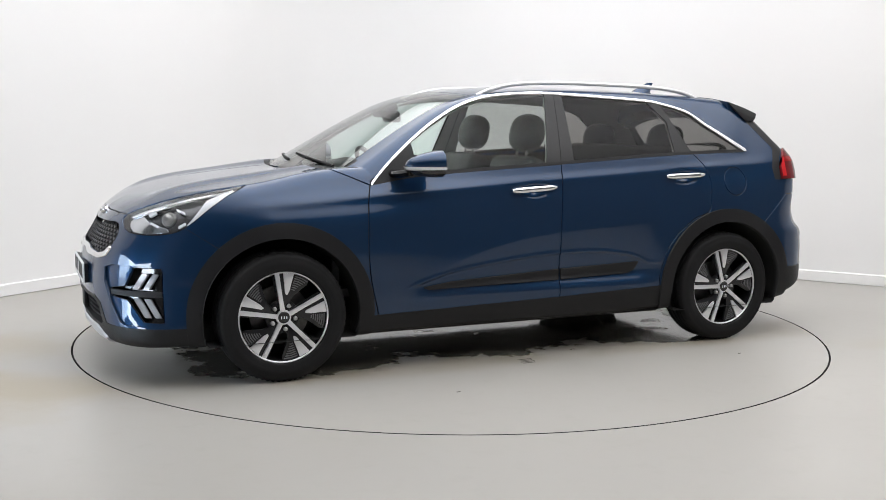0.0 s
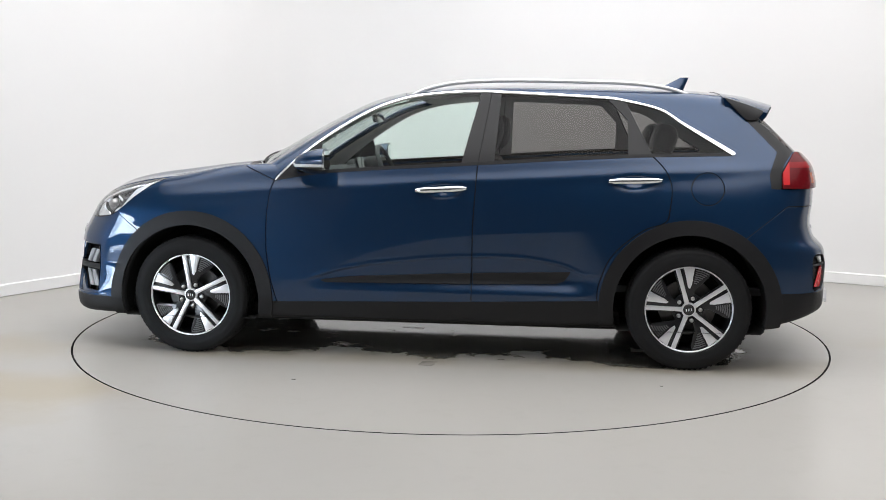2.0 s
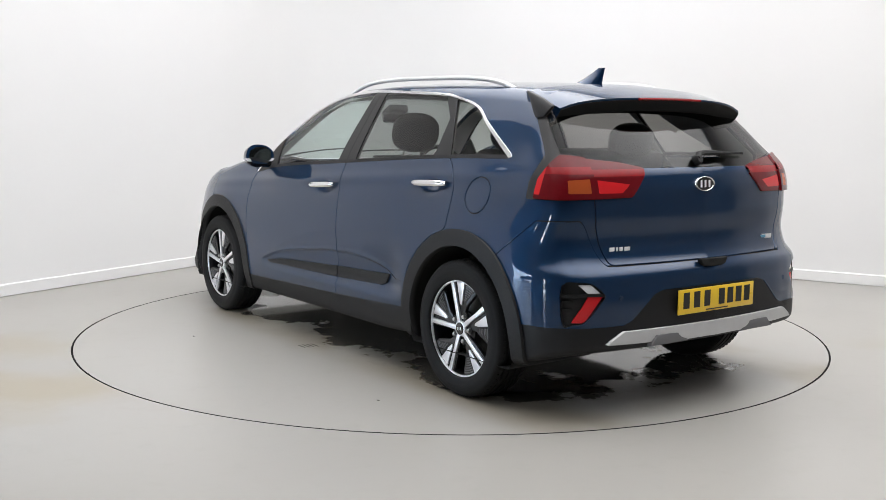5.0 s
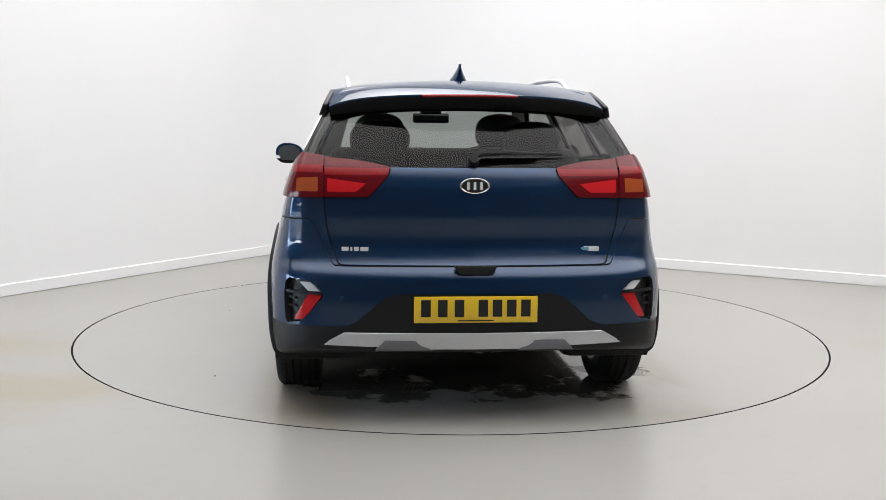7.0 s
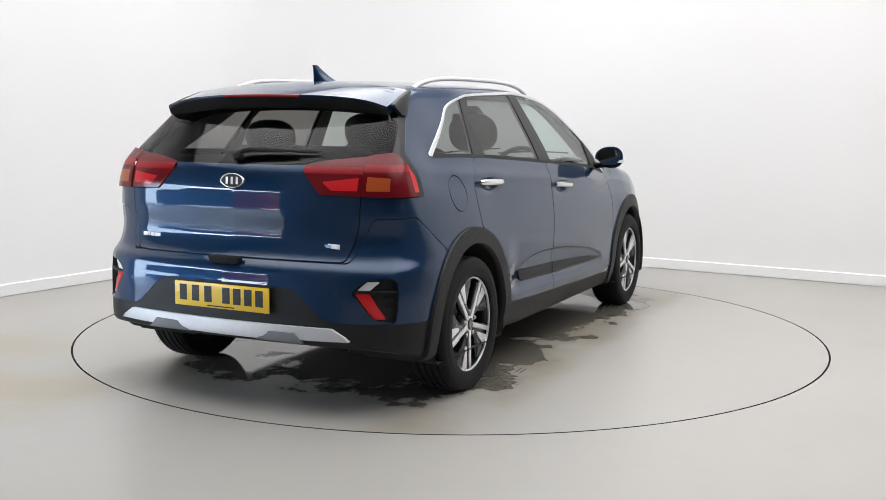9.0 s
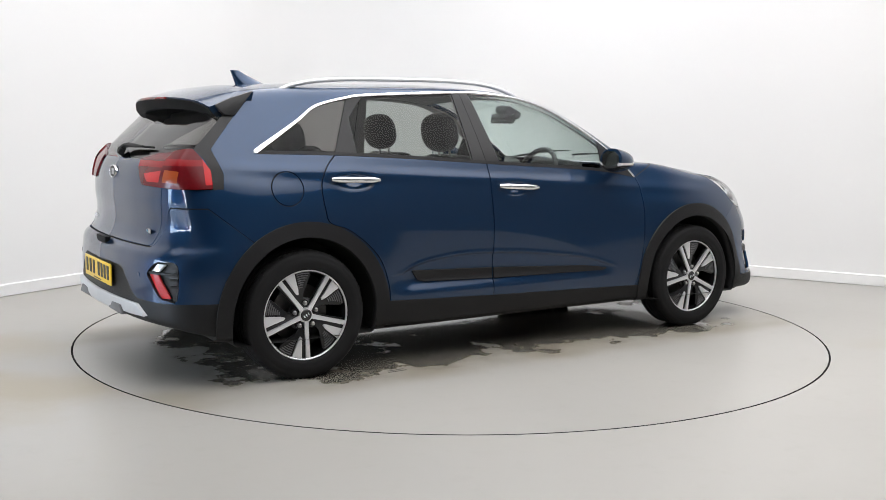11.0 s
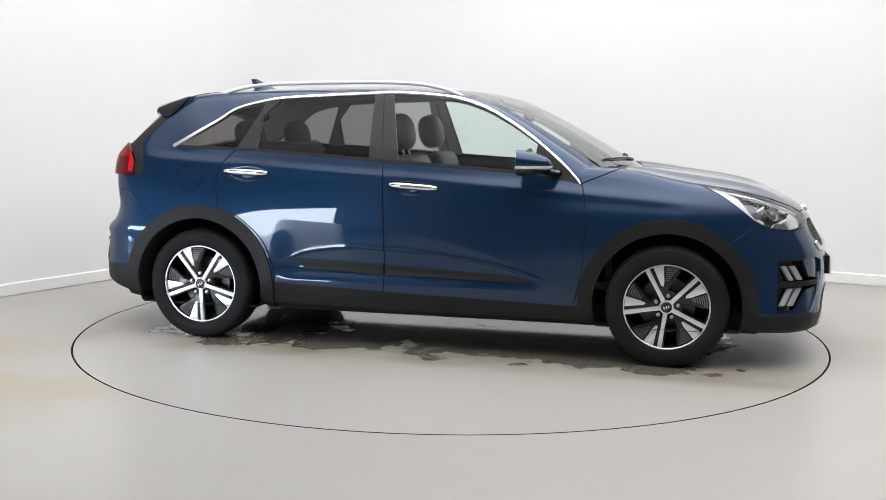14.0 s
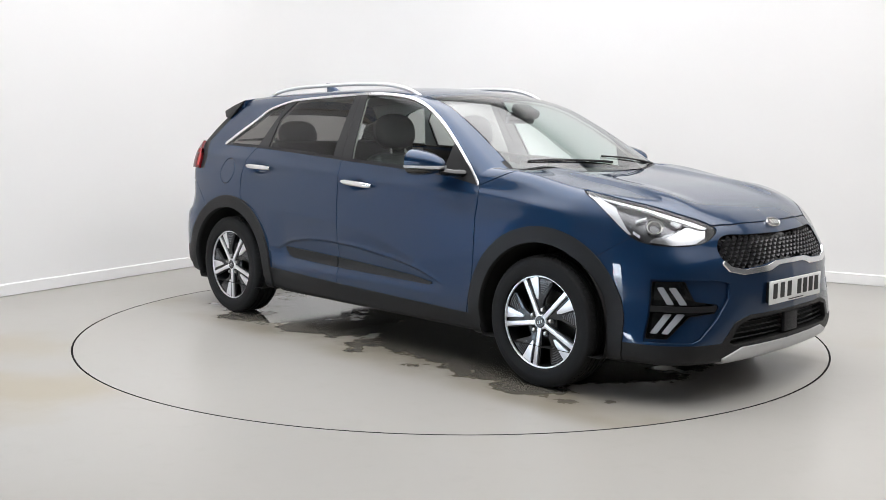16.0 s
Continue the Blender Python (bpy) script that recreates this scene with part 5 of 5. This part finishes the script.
# parking sensors
for y0 in (0.56, -0.56):
    p = tail_at(y0, 0.545)
    ob = part("parking_sensor", lathe_bm([(0.0, 0.0), (0.0095, 0.0), (0.0105, -0.001), (0.0125, -0.001), (0.0125, -0.006)], 20), PAINT, bumper_r, "small round parking sensor")
    ob.matrix_basis = Matrix.Translation(p + Vector((-0.0015, 0, 0))) @ Vector((-1, 0.08 * y0, 0)).to_track_quat("Y", "Z").to_matrix().to_4x4()
# skid plate cut-outs
for y0 in (0.30, -0.30):
    p = tail_at(abs(y0), 0.365)
    part("cut_out", prism_bm([(y0 - 0.120, 0.330), (y0 + 0.120, 0.330), (y0 + 0.080, 0.374), (y0 - 0.080, 0.374)], 0.03, "x", p.x - 0.0175, 0.003), MIDGREY, bumper_r, "grey cut-out in the skid plate")

# ---- spoiler
bm = bmesh.new()
rings = []
for i in range(31):
    y = -0.615 + 1.23 * i / 30
    a = abs(y) / 0.655
    end = a ** 8
    tip_x = -1.835 + 0.105 * a ** 2.5
    tip_z = 1.404 - 0.032 * a ** 2 - 0.048 * a ** 8
    top0 = ROOF(np.array([-1.516]))[0] - 0.040 * (y / 0.6) ** 2 + 0.004
    xm = (-1.516 + tip_x) / 2
    topm = (top0 + tip_z) / 2 + 0.012 - 0.012 * a ** 4
    under = tip_z - 0.030 - 0.05 * end
    sec = [(-1.516, top0 - 0.01 * end), (xm, topm - 0.006 * end), (tip_x, tip_z), (tip_x + 0.004, tip_z - 0.014), (tip_x + 0.035 + 0.01 * end, under), (-1.635, under - 0.005 - 0.02 * end), (-1.55, under + 0.01)]
    rings.append([bm.verts.new((x, y, z)) for x, z in sec])
n = len(rings[0])
for a, b in zip(rings, rings[1:]):
    for k in range(n):
        bm.faces.new((a[k], a[(k + 1) % n], b[(k + 1) % n], b[k]))
bm.faces.new(rings[0][::-1])
bm.faces.new(rings[-1])
spoiler = part("spoiler", bm, PAINT, gate, "dark blue roof spoiler with black sides", angle=30)
bm = bmesh.new()
rows_ = []
for i in range(31):
    y = -0.612 + 1.224 * i / 30
    a = abs(y) / 0.655
    tip_x, tip_z = -1.835 + 0.105 * a ** 2.5, 1.404 - 0.032 * a ** 2 - 0.048 * a ** 8
    drop = 0.056 + 0.03 * a ** 6
    rows_.append([bm.verts.new(q) for q in ((tip_x - 0.003, y, tip_z - 0.010), (tip_x + 0.004, y, tip_z - 0.022), (tip_x + 0.05, y, tip_z - drop - 0.004), (-1.60, y, tip_z - drop - 0.015), (-1.60, y, tip_z - 0.03), (tip_x + 0.02, y, tip_z - 0.01))])
for a, b in zip(rows_, rows_[1:]):
    for k in range(6):
        bm.faces.new((a[k], a[(k + 1) % 6], b[(k + 1) % 6], b[k]))
bm.faces.new(rows_[0][::-1])
bm.faces.new(rows_[-1])
part("underside", bm, SEAL, spoiler, "black spoiler underside", angle=30)
for side in (1, -1):
    fin = prism_bm([(-1.518, 1.430), (-1.640, 1.392), (-1.722, 1.358), (-1.722, 1.348), (-1.688, 1.310), (-1.634, 1.306), (-1.57, 1.375)], 0.020, "y", -0.010, 0.004)
    for v in fin.verts:
        v.co.y = side * (0.603 + 0.40 * (1.436 - v.co.z) + v.co.y)
    part("side_fin", fin, POST, spoiler, "black spoiler side fin")
pts = [(-1.838 + 0.105 * (abs(y) / 0.655) ** 2.5, y, 1.3965 - 0.024 * (abs(y) / 0.655) ** 2) for y in np.linspace(-0.21, 0.21, 13)]
part("brake_light", tube_bm(pts, 0.0075, 8, 0.9), RED, spoiler, "red high-level brake light")

# ---- antenna fin
bm = bmesh.new()
rings = []
for i in range(9):
    u = i / 8
    zz = 1.478 + 0.082 * u
    x_front, x_rear = -1.165 - 0.190 * u ** 0.8, -1.372 - 0.030 * u
    hw = 0.044 * (1 - u) ** 1.5 + 0.006
    xc, hl = (x_front + x_rear) / 2, max(0.006, (x_front - x_rear) / 2)
    rings.append([bm.verts.new((xc + hl * math.cos(a), hw * math.sin(a), zz)) for a in np.linspace(0, 2 * math.pi, 20, endpoint=False)])
for a, b in zip(rings, rings[1:]):
    for k in range(20):
        bm.faces.new((a[k], a[(k + 1) % 20], b[(k + 1) % 20], b[k]))
bm.faces.new(rings[-1])
part("antenna", bm, PAINT, car, "dark blue shark-fin antenna", angle=50)

# ---- rear wiper
pv = tail_at(0.0, 1.115)
wiper = part("rear_wiper", lathe_bm([(0.0, 0.03), (0.018, 0.03), (0.022, 0.02), (0.024, 0.0)], 20), CLAD, gate, "black rear wiper")
wiper.matrix_basis = Matrix.Translation(pv + Vector((-0.005, 0, 0))) @ Vector((-1, 0, 0.5)).to_track_quat("Y", "Z").to_matrix().to_4x4()
pts = [tail_at(0.01 - 0.40 * u, 1.118 + 0.024 * min(1, u * 9) - 0.006 * u) + Vector((-0.026 + 0.01 * u, 0, 0.012)) for u in np.linspace(0, 1, 12)]
arm = part("wiper_arm", tube_bm(pts[:9], [0.014, 0.016, 0.016, 0.015, 0.014, 0.013, 0.011, 0.009, 0.007], 8, 0.8), CLAD, gate, "black wiper arm")
part("wiper_blade", tube_bm([q + Vector((0.012, 0, -0.002)) for q in pts[3:]], 0.006, 6), SEAL, gate)
# ---- front wipers
for y0, y1 in ((0.05, -0.52), (0.58, 0.02)):
    pts = [top_at(1.10 - 0.055 * u - 0.10 * (abs(y0 + (y1 - y0) * u) / 0.6) ** 2, y0 + (y1 - y0) * u) + Vector((0.0, 0, 0.006 + 0.003 * math.sin(3 * u))) for u in np.linspace(0, 1, 12)]
    part("wiper", tube_bm(pts, [0.007] * 4 + [0.005] * 8, 6), CLAD, car, "black windscreen wiper")

# ---- underbody and wheel wells
part("underbody", box_bm(2.85, 1.44, 0.11, Matrix.Translation((0.42, 0, 0.228)), 0.03), UNDER, car, "dark underbody")
part("rear_pan", box_bm(1.05, 1.30, 0.06, Matrix.Translation((-1.50, 0, 0.40)), 0.02), UNDER, car)
part("exhaust_box", box_bm(0.30, 0.62, 0.15, Matrix.Translation((-1.74, -0.1, 0.335)), 0.05), UNDER, car, "dark exhaust silencer")
part("axle_beam", box_bm(0.20, 1.22, 0.13, Matrix.Translation((-1.33, 0, 0.262)), 0.04), UNDER, car, "dark rear axle beam")
for side in (1, -1):
    part("trailing_arm", tube_bm([(-0.98, side * 0.50, 0.25), (-1.15, side * 0.53, 0.235), (-1.36, side * 0.56, 0.25)], 0.045, 10, 0.8), UNDER, car, "dark trailing arm")
part("exhaust_pipe", tube_bm([(-1.0, -0.12, 0.235), (-1.3, -0.2, 0.19), (-1.60, -0.22, 0.28)], 0.028, 10), UNDER, car, "dull steel exhaust pipe")
for cx in AXLES:
    for side in (1, -1):
        bm = lathe_bm([(0.0, -0.22), (0.36, -0.22), (0.396, -0.19), (0.398, 0.175)], 48)
        bmesh.ops.reverse_faces(bm, faces=bm.faces)
        w = part("wheel_well", bm, UNDER, car, "dark wheel-arch liner")
        bmx = [v for v in w.data.vertices if v.co.z < -0.12]
        for v in bmx:
            v.co.z = -0.12
        w.matrix_basis = pose(cx, side * 0.69, HUB_Z, 0, 0, 0 if side > 0 else 180)
    part("axle", tube_bm([(cx, -0.62, HUB_Z), (cx, 0.62, HUB_Z)], 0.03, 10), UNDER, car)


# ---- wheels
def polar(deg, r):
    return (r * math.cos(radians(deg)), r * math.sin(radians(deg)))


def wheel_meshes():
    """Meshes of one wheel, its face towards +y, seen with x to the left."""
    out = {}
    prof = [(0.216, -0.098), (0.235, -0.101), (0.285, -0.103), (0.306, -0.096), (0.319, -0.082)]
    groove = [(-0.056, 0), (-0.055, 1), (-0.047, 1), (-0.046, 0), (-0.020, 0), (-0.019, 1), (-0.011, 1), (-0.010, 0), (0.014, 0), (0.015, 1), (0.023, 1), (0.024, 0), (0.050, 0), (0.051, 1), (0.057, 1), (0.058, 0)]
    prof += [(WHEEL_R - 0.007 * g - 0.0015 * (y / 0.06) ** 2, y) for y, g in groove]
    prof += [(0.319, 0.083), (0.309, 0.095), (0.298, 0.1005), (0.294, 0.1000), (0.285, 0.1035), (0.266, 0.1060), (0.263, 0.1052), (0.250, 0.1045), (0.240, 0.103), (0.232, 0.099), (0.2285, 0.090), (0.2265, 0.080)]
    bm = lathe_bm(prof, 96)
    # shoulder blocks
    for k in range(72):
        a = 2 * math.pi * k / 72
        for sgn in (1, -1):
            b = box_bm(0.010, 0.022, 0.014, Matrix.Rotation(-a, 4, "Y") @ Matrix.Translation((0.3155, sgn * 0.079, 0)) @ Matrix.Rotation(radians(35 * sgn), 4, "Z"))
            me = bpy.data.meshes.new("tmp")
            b.to_mesh(me)
            b.free()
            bm.from_mesh(me)
            bpy.data.meshes.remove(me)
    out["tyre"] = (bm, RUBBER)
    # barrel and lip
    out["barrel"] = (lathe_bm([(0.2125, 0.083), (0.205, 0.078), (0.198, 0.055), (0.192, -0.02), (0.190, -0.095), (0.202, -0.10)], 72), RIM_DARK)
    out["lip"] = (lathe_bm([(0.2065, 0.079), (0.2065, 0.0865), (0.2085, 0.0885), (0.2125, 0.0885), (0.2140, 0.086), (0.2140, 0.081)], 96, True), ALLOY)
    out["brake_disc"] = (lathe_bm([(0.0, 0.0), (0.14, 0.0), (0.14, -0.022), (0.0, -0.022)], 48), BRAKE)
    # dark face: five webs
    webs, bars, paddles, ribs = [], [], [], []
    for k in range(5):
        a0 = 98.6 + 72 * k
        pts = [polar(a0 + 13, 0.040), polar(a0 + 9, 0.10), polar(a0 + 5.5, 0.207), polar(a0 - 3, 0.207), polar(a0 - 11, 0.2075), polar(a0 - 24, 0.207), polar(a0 - 45, 0.206), polar(a0 - 47, 0.185), polar(a0 - 34, 0.105), polar(a0 - 32, 0.065), polar(a0 - 36, 0.045)]
        w = prism_bm([(-x, z) for x, z in pts], 0.020, "y", 0.052, 0.003)
        webs.append(w)

        def along(r, off):
            x, z = polar(a0, r)
            nx, nz = polar(a0 + 90, off)
            return (-(x + nx), z + nz)
        bars.append(prism_bm([along(0.026, 0.0115), along(0.10, 0.0098), along(0.2075, 0.0112), along(0.2075, -0.0112), along(0.10, -0.0098), along(0.026, -0.0115)], 0.012, "y", 0.072, 0.002))
        pp = [polar(a0 - 8.4, 0.2065), polar(a0 - 23.0, 0.2065), polar(a0 - 22.5, 0.175), polar(a0 - 22, 0.128), polar(a0 - 18.5, 0.103), polar(a0 - 13.0, 0.110), polar(a0 - 10.2, 0.16)]
        paddles.append(prism_bm([(-x, z) for x, z in pp], 0.008, "y", 0.072, 0.0015))
        for j in range(7):
            r = 0.130 + 0.0105 * j
            a1, a2 = a0 - 25.5, a0 - 25.5 - (7 + 2.0 * j)
            q = [polar(a1, r), polar(a1, r + 0.005), polar((a1 + a2) / 2, r + 0.006), polar(a2, r + 0.005), polar(a2, r), polar((a1 + a2) / 2, r + 0.001)]
            ribs.append(prism_bm([(-x, z) for x, z in q], 0.004, "y", 0.0725))
    out["web"] = [(w, RIM_DARK) for w in webs]
    out["spoke"] = [(b, ALLOY) for b in bars]
    out["paddle"] = [(b, ALLOY) for b in paddles]
    out["rib"] = (merge_bm(*ribs), MIDGREY)
    out["hub"] = (lathe_bm([(0.0, 0.0845), (0.030, 0.0845), (0.0335, 0.083), (0.036, 0.074)], 48), ALLOY)
    out["hub_pocket"] = (lathe_bm([(0.030, 0.072), (0.062, 0.064), (0.078, 0.056), (0.080, 0.045)], 48), RIM_DARK)
    out["back_plate"] = (lathe_bm([(0.0, -0.050), (0.189, -0.050), (0.189, -0.056), (0.0, -0.056)], 40), UNDER)
    out["cap"] = (lathe_bm([(0.0, 0.0885), (0.024, 0.088), (0.0275, 0.085), (0.0275, 0.08)], 40), GLOSS_BLACK)
    nuts, seats = [], []
    for k in range(5):
        x, z = polar(63 + 72 * k, 0.057)
        nuts.append(lathe_bm([(0.0, 0.088), (0.006, 0.087), (0.0095, 0.083), (0.0105, 0.070)], 12))
        bmesh.ops.translate(nuts[-1], vec=(-x, 0, z), verts=nuts[-1].verts)
        seats.append(lathe_bm([(0.0, 0.0700), (0.014, 0.0700), (0.0175, 0.0735), (0.019, 0.070)], 16))
        bmesh.ops.translate(seats[-1], vec=(-x, 0, z), verts=seats[-1].verts)
    out["wheel_nut"] = [(b, STEEL) for b in nuts]
    out["nut_seat"] = [(b, RIM_DARK) for b in seats]
    marks = [box_bm(0.0045, 0.001, 0.013, Matrix.Translation((dx, 0.0888, 0))) for dx in (-0.012, 0.0, 0.012)]
    out["cap_mark"] = (merge_bm(*marks), WHITE_LENS)
    return out


def make_wheel():
    meshes = wheel_meshes()
    bm, m = meshes.pop("tyre")
    w = part("wheel", bm, m, car, "wheel with a black tyre and five-spoke two-tone alloy rim", angle=35)
    for nm, val in meshes.items():
        for bm, m in (val if isinstance(val, list) else [val]):
            bmesh.ops.scale(bm, vec=(RIM_K, 1, RIM_K), verts=bm.verts)
            tagged(part(nm, bm, m, w, {"cap": "black centre cap with pale strokes", "spoke": "machined spoke", "paddle": "machined spoke paddle"}.get(nm, ""), angle=35), kind="stuff" if nm == "rib" else "")
    return w


first = make_wheel()
SPIN = {(0, 1): 0.0, (1, 1): 8.0, (0, -1): 19.6, (1, -1): 30.0}
for i, cx in enumerate(AXLES):
    for side in (1, -1):
        m = pose(cx, side * 0.772, WHEEL_R - 0.003, 0, 0, 0 if side > 0 else 180) @ Matrix.Rotation(radians(SPIN[(i, side)]), 4, "Y")
        if (i, side) == (0, 1):
            first.matrix_basis = m
        else:
            copy_thing(first, m)


# ---- cabin
def seat_part(name, m, sx, sy, sz, bev, parent, label=""):
    return part(name, box_bm(sx, sy, sz, m, bev, 4), SEAT, parent, label)


def pad_bm(sx, sy, sz, m, e=2.5):
    """A stuffed pad: a box with all-round soft corners."""
    bm = bmesh.new()

    def s(v):
        return math.copysign(abs(v) ** (2 / e), v)
    rings = []
    for i in range(1, 14):
        a = -math.pi / 2 + math.pi * i / 14
        rings.append([bm.verts.new(m @ Vector((sx / 2 * s(math.cos(a)) * s(math.cos(b)), sy / 2 * s(math.cos(a)) * s(math.sin(b)), sz / 2 * s(math.sin(a))))) for b in np.linspace(0, 2 * math.pi, 28, endpoint=False)])
    for p0, p1 in zip(rings, rings[1:]):
        for k in range(28):
            bm.faces.new((p0[k], p0[(k + 1) % 28], p1[(k + 1) % 28], p1[k]))
    bm.faces.new(rings[0][::-1])
    bm.faces.new(rings[-1])
    return bm


def front_seat(y):
    s = seat_part("front_seat", pose(0.19, y, 0.60, 0, -6), 0.54, 0.52, 0.16, 0.06, car, "dark leather front seat")
    seat_part("seat_back", pose(-0.14, y, 0.83, 0, -18), 0.16, 0.50, 0.54, 0.06, s)
    part("head_rest", pad_bm(0.15, 0.30, 0.225, pose(-0.26, y, 1.225, 0, -12)), SEAT, s)
    for dy in (-0.06, 0.06):
        part("post", tube_bm([(-0.21, y + dy, 1.05), (-0.25, y + dy, 1.20)], 0.007, 8), STEEL, s)


front_seat(0.36)
front_seat(-0.36)
bench = seat_part("rear_bench", pose(-0.80, 0, 0.62, 0, -6), 0.50, 1.28, 0.16, 0.05, car, "dark leather rear bench seat")
seat_part("seat_back", pose(-1.12, 0, 0.88, 0, -20), 0.15, 1.26, 0.56, 0.05, bench)
for y in (0.38, -0.38):
    part("head_rest", pad_bm(0.14, 0.30, 0.19, pose(-1.235, y, 1.195, 0, -14)), SEAT, bench)
    for dy in (-0.05, 0.05):
        part("post", tube_bm([(-1.20, y + dy, 1.08), (-1.23, y + dy, 1.17)], 0.006, 8), STEEL, bench)
part("dashboard", box_bm(0.50, 1.36, 0.26, pose(0.80, 0, 0.87, 0, 6), 0.08, 4), TRIM, car, "dark dashboard")
part("binnacle", box_bm(0.16, 0.36, 0.09, pose(0.62, -0.36, 1.01, 0, 10), 0.03, 3), TRIM, car)
part("screen", box_bm(0.02, 0.24, 0.14, pose(0.56, 0.0, 1.00, 0, 14), 0.006), GLOSS_BLACK, car, "dark dashboard screen")
wh = part("steering_wheel", lathe_bm([(0.185 + 0.015 * math.cos(a), 0.015 * math.sin(a)) for a in np.linspace(0, 2 * math.pi, 10, endpoint=False)], 40, True), SEAT, car, "dark steering wheel")
wh.matrix_basis = pose(0.45, -0.36, 0.955, 0, 0, 90) @ pose(0, 0, 0, 24)
part("boss", box_bm(0.30, 0.03, 0.07, None, 0.012), TRIM, wh)
part("cabin_floor", box_bm(2.9, 1.40, 0.04, Matrix.Translation((-0.35, 0, 0.40))), TRIM, car)
part("boot_floor", box_bm(0.66, 1.14, 0.05, Matrix.Translation((-1.58, 0, 0.72)), 0.01), TRIM, car)
part("firewall", box_bm(0.04, 1.36, 0.62, Matrix.Translation((1.03, 0, 0.66))), TRIM, car)
inner_sheet("headliner", both_sides(P["roof"]), HEADLINER, car, "pale cloth headliner", 0.035)
inner_sheet("gate_lining", both_sides(P["gate"]), TRIM, gate, "", 0.04)
inner_sheet("side_lining", both_sides(cut(skin.rest, skin.rest[0][:, 0] - 0.95)[0]), HEADLINER, car, "pale pillar lining", 0.035)
part("inside_mirror", box_bm(0.03, 0.24, 0.065, pose(0.46, 0, 1.315, 0, 10), 0.012, 3), GLOSS_BLACK, car, "black inside mirror")
part("sensor_box", box_bm(0.12, 0.14, 0.05, pose(0.50, 0, 1.355, 0, 26), 0.015, 3), TRIM, car)


# ---------------------------------------------------------------- what moves
def motions():
    times = [0.5 * k for k in range(33)]
    middle = Vector((AXIS_X, AXIS_Y, 0))
    walk(car, [(t, pose(0, 0, 0, 0, 0, turn_at(t)) @ Matrix.Translation(-middle)) for t in times])
    walk(disc, [(t, pose(DISC_X, DISC_Y, 0, 0, 0, turn_at(t))) for t in times])


motions()
